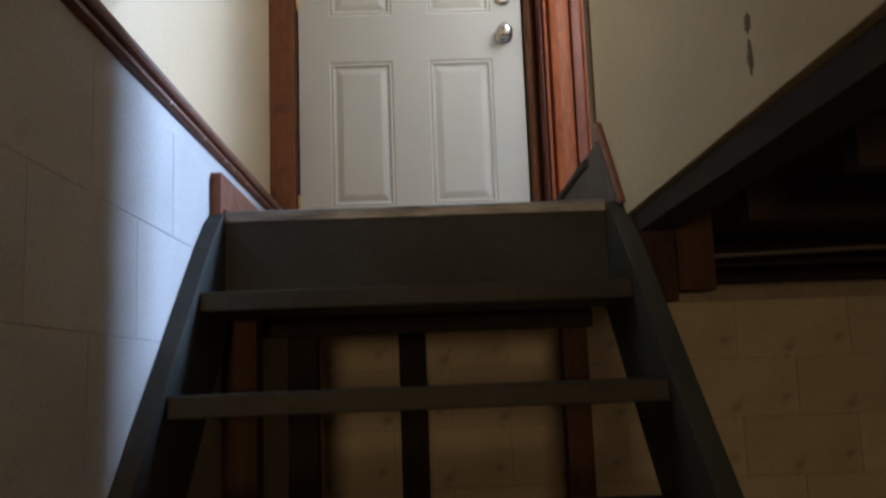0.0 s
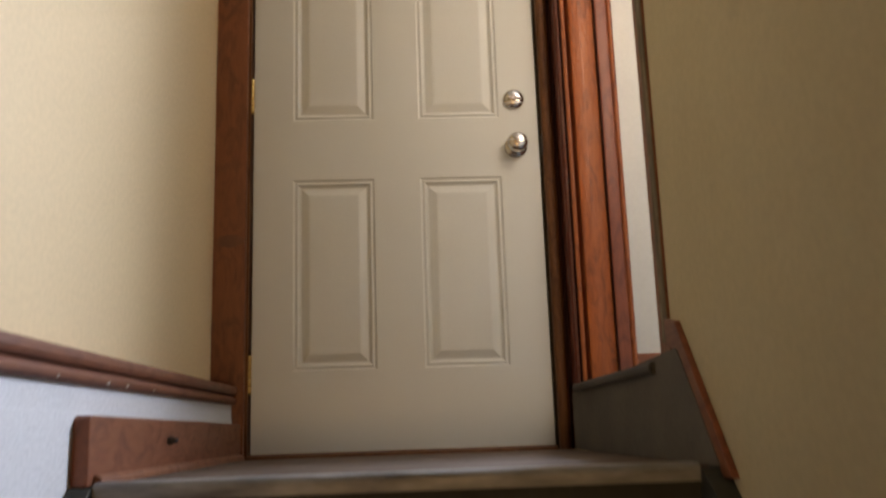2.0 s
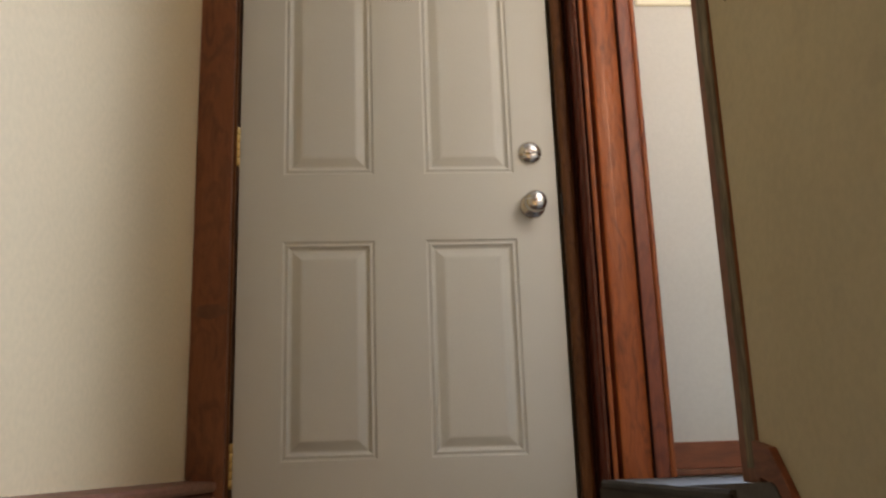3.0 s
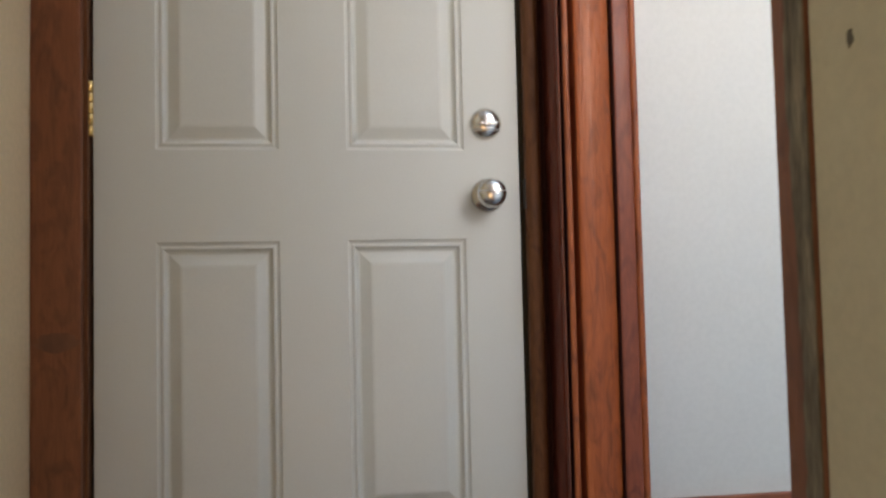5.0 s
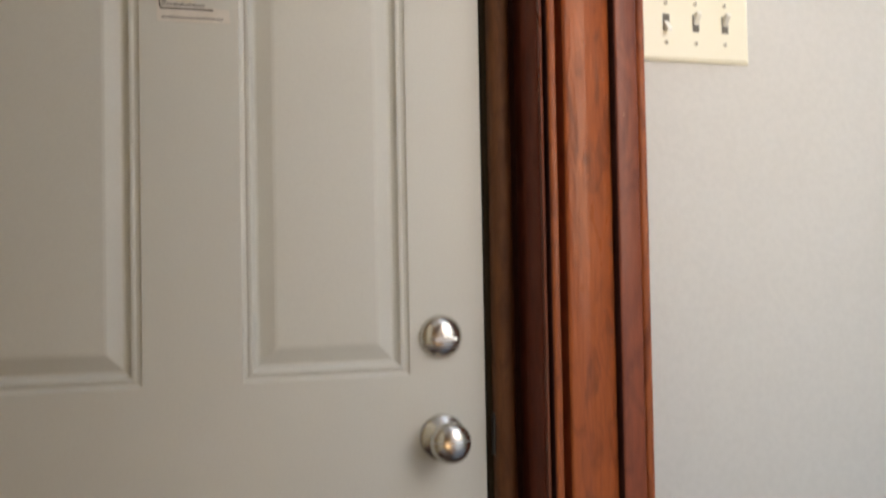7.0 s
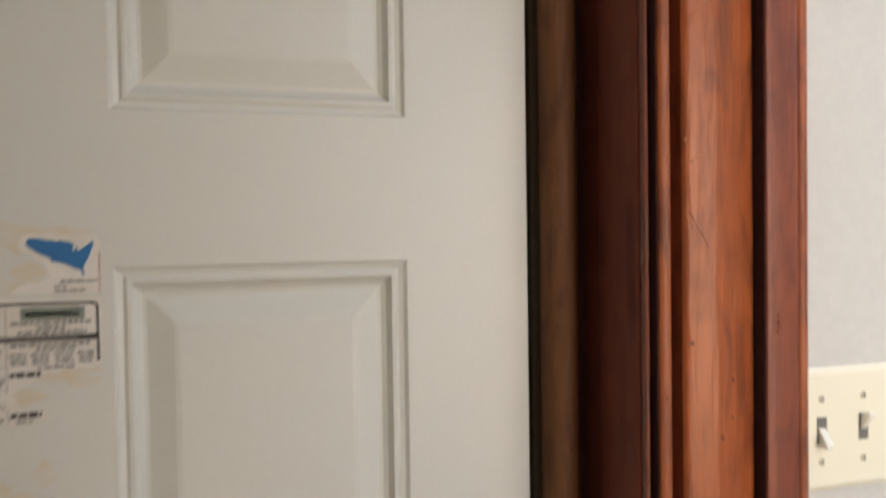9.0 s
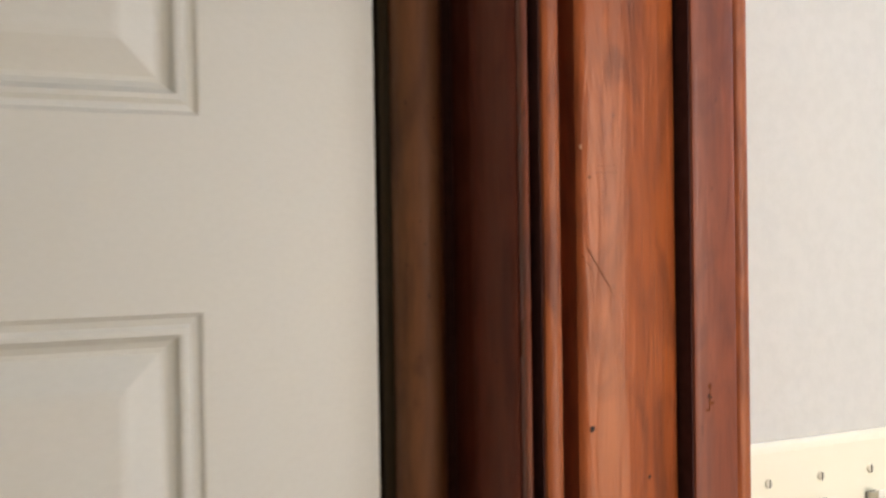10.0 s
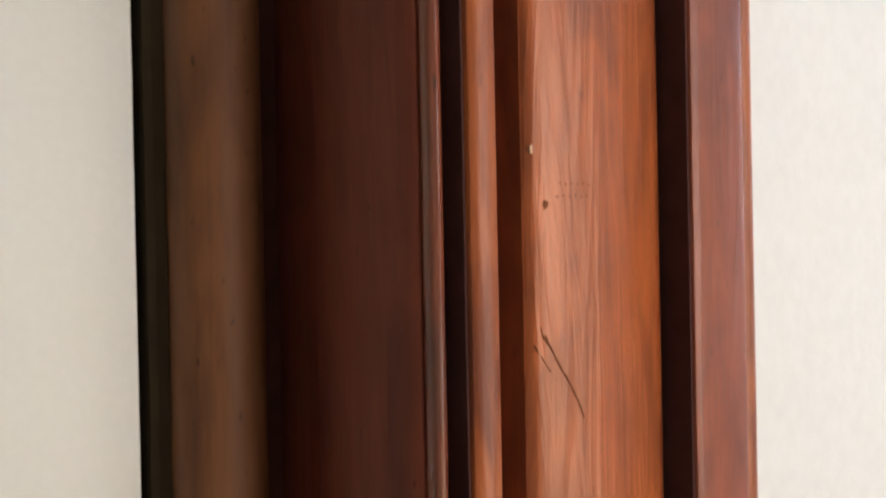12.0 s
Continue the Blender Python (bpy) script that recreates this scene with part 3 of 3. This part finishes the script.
# ---------------------------------------------------------------- casing on the latch side
casing = thing("door_casing_east", "red-brown stained moulded wooden door casing", "door casing", kind="structure")
Z0, Z1 = STEP + 0.001, H + 0.13
def moulding(points, top=Z1):
    """A moulded length of timber: soft curves stay smooth, corners stay crisp."""
    bm = prism(points, "z", 0.0, top)
    bmesh.ops.recalc_face_normals(bm, faces=bm.faces)
    for f in bm.faces:
        f.smooth = len(f.verts) == 4
    for e in bm.edges:
        e.smooth = e.calc_face_angle(0.0) < 0.45
    return bm


bull = [(0.8383 - 0.0163 * math.cos(a), -0.0125 - 0.0165 * math.sin(a)) for a in [math.pi * i / 18 for i in range(19)]]
part("jamb", moulding([(0.8220, 0.045)] + bull + [(0.8546, -0.002), (0.8612, -0.002), (0.8612, 0.045)], H + 0.03), WOOD_BROWN, casing, "brown rounded door jamb")
part("weatherstrip", prism([(0.8160, 0.02), (0.8160, -0.0030), (0.8185, -0.0045), (0.8215, -0.0080), (0.8215, 0.02)], "z", 0.0, H), GASKET, casing, "dark weatherstrip")
part("old_jamb", moulding([(0.8668, 0.045), (0.8658, 0.045), (0.8658, -0.0340), (0.8648, -0.0385), (0.8630, -0.0450), (0.8619, -0.0530), (0.8615, -0.0630), (0.8616, -0.0740), (0.8622, -0.0840), (0.8633, -0.0920), (0.8648, -0.0970), (0.8660, -0.0985), (0.8668, -0.0985)], H + 0.06), WOOD_DARK, casing, "dark red inner jamb")
# added dark lining stands for shade in the channel beside the jamb
part("shade_lining", box(0.8549, 0.8657, -0.006, -0.0025, 0.0, H + 0.02), DARK_GAP, casing, "thin dark lining that paints the groove shade")
arc = [(0.8698 - 0.0026 * math.cos(a), -0.1015 - 0.0030 * math.sin(a)) for a in [math.pi * i / 8 for i in range(9)]]


part("bead", moulding([(0.8672, -0.0850)] + arc + [(0.8724, -0.0850)]), WOOD_BEAD, casing)
part("fillet", moulding([(0.8778, -0.0675), (0.8778, -0.1070), (0.8783, -0.1084), (0.8794, -0.1094), (0.8812, -0.1100), (0.8840, -0.1103), (0.8866, -0.1101), (0.8880, -0.1094), (0.8889, -0.1080), (0.8889, -0.0675)]), WOOD_RED, casing)
# the cove, coloured darker for its shade, rises to the board, whose front swells gently to nearly flat
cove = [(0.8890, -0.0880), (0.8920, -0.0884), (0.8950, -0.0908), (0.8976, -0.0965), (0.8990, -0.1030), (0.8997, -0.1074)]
swell = [(0.8998, -0.1075), (0.9010, -0.1092), (0.9022, -0.1102)] + [(0.9035 + 0.0265 * u, -0.1108 - 0.0021 * (1.0 - (1.0 - u) ** 2)) for u in [k / 10 for k in range(11)]]
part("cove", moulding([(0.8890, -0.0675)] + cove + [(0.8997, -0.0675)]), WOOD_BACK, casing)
part("board", moulding([(0.8998, -0.0675)] + swell + [(0.9320, -0.1125), (0.9698, -0.1048), (0.9715, -0.1040), (0.9722, -0.1022), (0.9722, -0.0675)]), WOOD_BOARD, casing)
# added linings and a near-black backing paint the groove shade
part("shade_lining", box(0.9737, 0.9746, -0.1155, -0.0685, 0.0, Z1 - 0.002), DARK_GAP, casing, "thin dark lining that paints the groove shade")
part("shade_lining", box(0.8768, 0.8776, -0.1070, -0.0685, 0.0, Z1 - 0.002), DARK_GAP, casing, "thin dark lining that paints the groove shade")
part("backing", box(0.8670, 1.0245, -0.068, WALL_Y - 0.001, 0.0, Z1 - 0.01), DARK_GAP, casing, "backing board coloured dark for groove shade")
part("backband", moulding([(0.9748, -0.0675), (0.9748, -0.1150), (0.9754, -0.1164), (0.9770, -0.1171), (0.9800, -0.1172), (1.0045, -0.1170), (1.0070, -0.1160), (1.0088, -0.1138), (1.0096, -0.1110), (1.0096, -0.0675)]), WOOD_BACK, casing)
round_edge = [(1.0180 - 0.0080 * math.cos(a), -0.1030 - 0.0084 * math.sin(a)) for a in [math.pi * i / 12 for i in range(13)]]
part("edge_bead", moulding([(1.0100, -0.0675)] + round_edge + [(1.0260, -0.0675)]), WOOD_RED, casing)
def swell_at(x):
    for (xa, ya), (xb, yb) in zip(cove + swell, (cove + swell)[1:]):
        if xa <= x <= xb:
            return ya + (yb - ya) * (x - xa) / (xb - xa)
    return -0.1129 + 0.204 * max(0.0, x - 0.9300)


# nail holes, scratches and a knot in the boards
for cx, cz, r in ((0.9065, 1.556, 0.0016), (0.9466, 1.523, 0.0012), (0.9455, 1.492, 0.0010), (0.9340, 1.477, 0.0014)):
    part("nail_hole", blob(cx, cz, r, r * 1.15, swell_at(cx) - 0.0004, 0.0006, int(cz * 1000), 0.25, 12), HOLE, casing)
for cx, cz, rx, rz, mat in ((0.9858, 1.5690, 0.0013, 0.0026, HOLE), (0.9852, 1.5755, 0.0008, 0.0014, SCRATCH), (0.9872, 1.5650, 0.0016, 0.0010, SCRATCH), (0.9836, 1.5610, 0.0010, 0.0007, SCRATCH)):
    part("knot", blob(cx, cz, rx, rz, -0.1174, 0.0006, int(cz * 1000), 0.4, 12), mat, casing)
# dark varnish specks along the worn edge of the board
rnd = random.Random(12)
for k in range(34):
    x, z = 0.9690 - abs(rnd.gauss(0.0, 0.0065)), rnd.uniform(0.72, 1.36)
    r = rnd.uniform(0.0005, 0.0014)
    part("varnish_speck", blob(x, z, r, r * rnd.uniform(1.0, 2.4), swell_at(x) - 0.0001, 0.0006, 300 + k, 0.4, 9), STAIN, casing)


def scratch(points, width, y):
    """A fine cut that tapers towards both ends."""
    k = len(points) - 1
    half = [width * (0.12 + 0.38 * math.sin(math.pi * min(1.0, 0.15 + i / k * 0.85))) for i in range(k + 1)]
    side = [(x - h, z) for (x, z), h in zip(points, half)]
    return prism(side + [(x + h, z) for (x, z), h in reversed(list(zip(points, half)))], "y", y, y + 0.0006)


def board_scratch(points, width):
    for p, q in zip(points, points[1:]):
        part("scratch", scratch([p, q], width, swell_at(0.5 * (p[0] + q[0])) - 0.0004), SCRATCH, casing)


board_scratch([(0.9057, 1.6600), (0.9072, 1.6568), (0.9098, 1.6522), (0.9130, 1.6470), (0.9164, 1.6418), (0.9193, 1.6364), (0.9211, 1.6317)], 0.0008)
board_scratch([(0.9016, 1.6570), (0.9040, 1.6532), (0.9062, 1.6500), (0.9078, 1.6480)], 0.0005)
board_scratch([(0.9040, 1.6625), (0.9048, 1.6595), (0.9066, 1.6570)], 0.0005)
part("scratch", scratch([(0.9852, 1.5600), (0.9858, 1.5690), (0.9866, 1.5775)], 0.0010, -0.1175), SCRATCH, casing)
for k in range(6):
    part("dent", blob(0.9115 + 0.0025 * k, 1.7042 + 0.0003 * (k % 2), 0.0006, 0.0004, swell_at(0.9115 + 0.0025 * k) - 0.0001, 0.0005, 40 + k), DENT, casing)
    part("dent", blob(0.9125 + 0.0025 * k, 1.7085 - 0.0003 * (k % 2), 0.0005, 0.0004, swell_at(0.9125 + 0.0025 * k) - 0.0001, 0.0005, 50 + k), DENT, casing)
part("knot", blob(0.9068, 1.7015, 0.0010, 0.0014, swell_at(0.9068) - 0.0003, 0.0008, 61), DENT, casing)
part("chip", blob(0.9020, 1.7190, 0.0009, 0.0014, swell_at(0.9020) - 0.0003, 0.0012, 62), PALE_WOOD, casing)
part("chip", blob(0.8834, 1.5130, 0.0012, 0.0018, -0.1106, 0.0012, 63), DENT, casing)
part("chip", blob(0.9862, 1.2980, 0.0008, 0.0012, -0.1174, 0.0008, 64), PALE_WOOD, casing)
part("strike_plate", box(0.8195, 0.8262, -0.0165, -0.004, 0.820, 0.880, 0.001), BLACK, casing, "dark strike plate")

head = thing("door_casing_head", "red-brown stained wooden head casing over the door", "door casing", kind="structure")
part("head_jamb", box(-0.012, 0.8605, -0.02, 0.045, H + 0.004, H + 0.03), WOOD_BROWN, head)
part("head_board", box(-0.10, 0.8600, -0.045, -0.021, H + 0.031, H + 0.13, 0.003), WOOD_RED, head)

# casing on the hinge side
left = thing("door_casing_west", "brown stained flat wooden casing on the hinge side", "door casing", kind="structure")
part("jamb", box(-0.0155, -0.006, -0.019, 0.045, 0.0, H + 0.003), WOOD_BROWN, left)
part("board", box(-0.0995, -0.0125, -0.042, -0.0205, 0.0, H + 0.030, 0.003), WOOD_LEFT, left)
part("stain", blob(-0.056, 0.585, 0.036, 0.017, -0.0424, 0.0006, 70, 0.3), STAIN, left)

# ---------------------------------------------------------------- ledge and baseboards
ledge = thing("wall_ledge", "dark stained stepped wooden ledge along the wall", "ledge", kind="structure")
part("ledge_cap", prism([(-0.10, 0.1660), (-0.0340, 0.1660), (-0.0300, 0.1690), (-0.0275, 0.1760), (-0.0280, 0.1840), (-0.0310, 0.1890), (-0.10, 0.1930)], "y", -6.2, -0.043), WOOD_RAIL, ledge)
part("ledge_cove", prism([(-0.10, 0.1420), (-0.0400, 0.1420), (-0.0345, 0.1432), (-0.0300, 0.1475), (-0.0295, 0.1535), (-0.0330, 0.1585), (-0.0400, 0.1655), (-0.10, 0.1655)], "y", -6.2, -0.043), WOOD_RAIL, ledge)
for k, y in enumerate((-0.78, -0.93, -1.02, -1.21, -1.46)):
    part("paint_fleck", prism([(-0.0312, 0.1450), (-0.0290, 0.1480), (-0.0288, 0.1500), (-0.0306, 0.1480)], "y", y, y + 0.004 + 0.002 * (k % 3)), CEIL_WHITE, ledge, "fleck of white wall paint")

base = thing("baseboard_landing", "reddish brown stained baseboard beside the landing", "baseboard", kind="structure")
part("board", prism([(-1.118, 0.0), (-1.118, 0.092), (-1.110, 0.098), (-0.043, 0.092), (-0.043, 0.0)], "x", -0.0415, -0.018, 0.002), WOOD_BASE, base)
part("shoe", prism([(-0.0175, 0.0005), (-0.0055, 0.0005), (-0.0062, 0.0075), (-0.0090, 0.0115), (-0.0130, 0.0140), (-0.0175, 0.0145)], "y", -1.095, -0.044), WOOD_LEFT, base, "paler quarter-round shoe")
part("coat_hook", lathe([(0.0, 0.007), (0.006, 0.0075), (0.012, 0.005), (0.018, 0.0035)], (-0.018, -0.72, 0.058), "x", 12), BLACK, base, "small dark metal hook", True)

base2 = thing("baseboard_porch", "reddish brown stained baseboard on the white wall", "baseboard", kind="structure")
part("board", box(1.0265, 1.61, WALL_Y - 0.018, WALL_Y - 0.001, STEP + 0.016, STEP + 0.079, 0.003), WOOD_BASE_X, base2)
part("shoe", box(1.0265, 1.61, WALL_Y - 0.028, WALL_Y - 0.001, STEP + 0.001, STEP + 0.0155, 0.003), WOOD_LEFT, base2)

trim = thing("corner_trim", "worn dark wooden corner trim at the end of the panel wall", "trim", kind="structure")
part("red_strip", box(0.8662, 0.956, -0.934, -0.874, STEP + 0.01, CEIL - 0.002, 0.003), WOOD_LEFT, trim)
rnd = random.Random(77)
ragged = [(-0.9040 + rnd.uniform(-0.003, 0.003) + 0.004 * math.sin(9 * z), z) for z in [STEP + 0.03 + k * (CEIL - 0.002 - STEP - 0.03) / 110 for k in range(111)]]
part("worn_strip", prism([(-0.9335, STEP + 0.03)] + ragged + [(-0.9335, CEIL - 0.002)], "x", 0.8646, 0.8660), WOOD_WORN, trim, "ragged strip of old plaster and filler")
part("slanted_strip", prism([(-0.935, 0.232), (-0.990, 0.222), (-1.192, -0.015), (-1.155, -0.015), (-0.975, 0.180), (-0.935, 0.185)], "x", 0.8590, 0.8695, 0.002), WOOD_BASE, trim)

# ---------------------------------------------------------------- step up to the porch
step = thing("porch_step", "grey painted wooden step up from the landing", "step", kind="structure")
part("riser", prism([(-1.150, 0.0005), (-0.043, 0.0005), (-0.043, 0.143), (-0.985, 0.178), (-0.998, 0.173)], "x", 0.8572, 0.884), STEP_GREY, step)
part("nosing", prism([(0.849, STEP - 0.020), (0.845, STEP - 0.014), (0.845, STEP - 0.006), (0.849, STEP), (0.99, STEP), (0.99, STEP - 0.020)], "y", -0.868, -0.1145), STEP_TOP, step, "grey tread edge darkened against the porch light")
part("tread", box(0.991, 2.29, -1.395, -0.1145, STEP - 0.021, STEP), STEP_TOP, step)
part("nail", lathe([(0.0, 0.006), (0.002, 0.005)], (0.848, -0.871, STEP - 0.012), "x", 10), HOLE, step)

# ---------------------------------------------------------------- light switches
plate = thing("switch_plate", "ivory three-gang wall plate with toggle switches", "light switch")
SX, SZ, SY = 1.1445, 1.4545, WALL_Y
bm = bmesh.new()
rings = [[bm.verts.new((SX + sx * (0.0930 - i), y, SZ + sz * (0.0590 - i))) for sx, sz in ((-1, -1), (1, -1), (1, 1), (-1, 1))] for i, y in ((0.0, SY - 0.0005), (0.0, SY - 0.002), (0.0025, SY - 0.0048), (0.0065, SY - 0.0065))]
for a, b in zip(rings, rings[1:]):
    for i in range(4):
        bm.faces.new((a[i], a[(i + 1) % 4], b[(i + 1) % 4], b[i]))
bm.faces.new(rings[0])
bm.faces.new(rings[-1])
part("plate", bm, IVORY, plate)
for k, up in ((-1, False), (0, True), (1, True)):
    x = SX + 0.0005 + 0.050 * k
    # slot colour holds both the opening and the shade around the toggle
    slot = part("slot", box(x - 0.0055, x + 0.0055, SY - 0.0072, SY - 0.006, SZ - 0.0125, SZ + 0.0125), SLOT, plate, "dark toggle slot")
    za, zb = (-0.0030, 0.0118) if up else (-0.0118, 0.0030)
    part("toggle", prism([(SY - 0.0065, SZ + za), (SY - 0.018, SZ + (0.011 if up else -0.0165)), (SY - 0.018, SZ + (0.0165 if up else -0.011)), (SY - 0.0065, SZ + zb)], "x", x - 0.0040, x + 0.0040, 0.0012), TOGGLE, slot)
    for s in (-1, 1):
        screw = part("screw", lathe([(0.0, 0.0036), (-0.0012, 0.0032), (-0.0016, 0.002)], (x, SY - 0.0064, SZ + s * 0.0302), steps=14), SCREW, plate)
        part("screw_slot", box(x - 0.0004, x + 0.0004, SY - 0.0083, SY - 0.0079, SZ + s * 0.0302 - 0.003, SZ + s * 0.0302 + 0.003), HOLE, screw)

# ---------------------------------------------------------------- stairs
stairs = thing("basement_stairs", "steep grey painted wooden open-riser basement stairs", "stairs")
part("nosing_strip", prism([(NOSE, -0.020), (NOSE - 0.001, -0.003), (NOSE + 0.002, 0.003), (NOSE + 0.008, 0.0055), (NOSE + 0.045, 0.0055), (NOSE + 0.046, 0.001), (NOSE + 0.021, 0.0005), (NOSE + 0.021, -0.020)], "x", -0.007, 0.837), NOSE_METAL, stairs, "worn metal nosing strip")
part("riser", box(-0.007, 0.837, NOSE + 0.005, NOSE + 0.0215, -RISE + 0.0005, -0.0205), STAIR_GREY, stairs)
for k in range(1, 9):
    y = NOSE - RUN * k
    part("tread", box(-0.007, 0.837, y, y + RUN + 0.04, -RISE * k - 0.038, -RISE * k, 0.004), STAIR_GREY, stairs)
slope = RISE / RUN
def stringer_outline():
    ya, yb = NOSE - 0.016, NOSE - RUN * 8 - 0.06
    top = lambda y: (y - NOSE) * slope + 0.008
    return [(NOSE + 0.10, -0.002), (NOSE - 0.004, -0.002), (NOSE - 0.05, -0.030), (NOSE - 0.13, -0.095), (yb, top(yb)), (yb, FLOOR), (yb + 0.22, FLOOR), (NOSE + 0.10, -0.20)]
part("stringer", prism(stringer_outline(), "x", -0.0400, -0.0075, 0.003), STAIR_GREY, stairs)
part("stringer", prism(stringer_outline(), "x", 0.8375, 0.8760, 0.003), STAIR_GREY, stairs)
part("bolt_head", lathe([(0.0, 0.010), (0.004, 0.008), (0.006, 0.004)], (0.856, -1.205, -0.066), "z", 12), NOSE_METAL, stairs, "pale bolt head", True)

# supports and joists under the landing
def timber(name, label, category, bm, mat):
    return tagged(part(name, bm, mat), label, category)

# joist wood here carries the dark of the cavity in its base colour
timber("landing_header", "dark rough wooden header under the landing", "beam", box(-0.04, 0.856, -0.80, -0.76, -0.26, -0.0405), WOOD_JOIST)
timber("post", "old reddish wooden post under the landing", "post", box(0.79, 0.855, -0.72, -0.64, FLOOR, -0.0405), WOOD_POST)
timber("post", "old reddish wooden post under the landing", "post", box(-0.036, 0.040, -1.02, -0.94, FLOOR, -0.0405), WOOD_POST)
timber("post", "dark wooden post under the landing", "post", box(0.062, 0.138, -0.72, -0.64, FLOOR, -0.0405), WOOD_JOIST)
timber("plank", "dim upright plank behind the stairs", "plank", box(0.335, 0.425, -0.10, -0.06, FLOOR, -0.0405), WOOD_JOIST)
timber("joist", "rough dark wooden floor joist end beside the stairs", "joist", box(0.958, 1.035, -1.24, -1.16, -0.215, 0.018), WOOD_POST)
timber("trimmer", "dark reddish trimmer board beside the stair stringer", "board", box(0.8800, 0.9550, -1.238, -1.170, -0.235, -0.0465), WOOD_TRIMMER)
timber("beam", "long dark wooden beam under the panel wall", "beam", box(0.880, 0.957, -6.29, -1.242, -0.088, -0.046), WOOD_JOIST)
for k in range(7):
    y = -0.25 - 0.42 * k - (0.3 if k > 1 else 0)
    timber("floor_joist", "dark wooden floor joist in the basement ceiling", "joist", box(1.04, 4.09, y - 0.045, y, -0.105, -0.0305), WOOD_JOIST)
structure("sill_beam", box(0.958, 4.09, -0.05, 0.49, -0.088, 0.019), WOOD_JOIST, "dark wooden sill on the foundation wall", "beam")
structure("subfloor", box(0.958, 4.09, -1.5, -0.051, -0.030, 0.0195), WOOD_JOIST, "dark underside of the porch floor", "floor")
pts = [(1.06, -0.9, -0.105), (1.5, -0.95, -0.10), (2.3, -1.0, -0.11), (3.4, -1.0, -0.10)]
curve = bpy.data.curves.new("cable", "CURVE")
curve.dimensions, curve.bevel_depth = "3D", 0.006
sp = curve.splines.new("POLY")
sp.points.add(len(pts) - 1)
for q, p in zip(sp.points, pts):
    q.co = (*p, 1)
curve.materials.append(CABLE)
tagged(new("cable", curve), "thin grey cable strung along the dark joists", "cable")

# scuffs on the stairwell wall
def scuff(y, z, ry, rz, seed):
    rnd = random.Random(seed)
    return prism([(y + ry * (1 + rnd.uniform(-0.35, 0.35)) * math.cos(2 * math.pi * i / 16), z + rz * (1 + rnd.uniform(-0.35, 0.35)) * math.sin(2 * math.pi * i / 16)) for i in range(16)], "x", 0.8688, 0.8702)
wall_mark = thing("wall_scuff", "dark scuff mark on the cream panel wall", "scuff")
part("mark", scuff(-1.934, 0.077, 0.009, 0.014, 5), SOOT, wall_mark)
part("mark", scuff(-1.932, 0.030, 0.008, 0.021, 6), SOOT, wall_mark)
part("mark", scuff(-0.998, 0.873, 0.004, 0.008, 7), SOOT, wall_mark)
part("mark", scuff(-0.990, 0.918, 0.005, 0.004, 8), SOOT, wall_mark)

# ---------------------------------------------------------------- concrete blocks
def block_mesh(name, length, height, depth, mat):
    return finish(name, box(0, length, 0, depth, 0, height, 0.0011), mat)

meshes = {}
def lay(parent, mat, origin, turn, length, z_top, courses, joint):
    """Courses of blocks in running bond down from z_top, along the wall from its origin."""
    for c in range(courses):
        z = z_top - 0.2 * (c + 1)
        u = -0.2 * (c % 2)
        while u < length - 0.02:
            a, b = max(u, 0.0), min(u + 0.4 - joint, length)
            h = 0.2 - joint - max(0.0, FLOOR - z)
            key = (round(b - a, 3), round(h, 3), mat.name)
            if b - a > 0.03 and h > 0.03:
                if key not in meshes:
                    meshes[key] = block_mesh("block", b - a, h, 0.03, mat)
                ob = new("block", meshes[key])
                ob.matrix_world = Matrix.Translation(origin) @ Matrix.Rotation(turn, 4, "Z") @ Matrix.Translation((a, 0, max(z, FLOOR) - origin[2]))
                ob.parent = parent
            u += 0.4

lay(bpy.data.objects["wall_foundation_north"], BLOCK_OLD, (-0.090, -0.001, 0.0), 0.0, 3.2, -0.149, 8, 0.002)
lay(bpy.data.objects["wall_foundation_west"], BLOCK_PAINT, (-0.0415, -6.2, 0.0), math.pi / 2, 6.19, 0.105, 10, 0.0009)
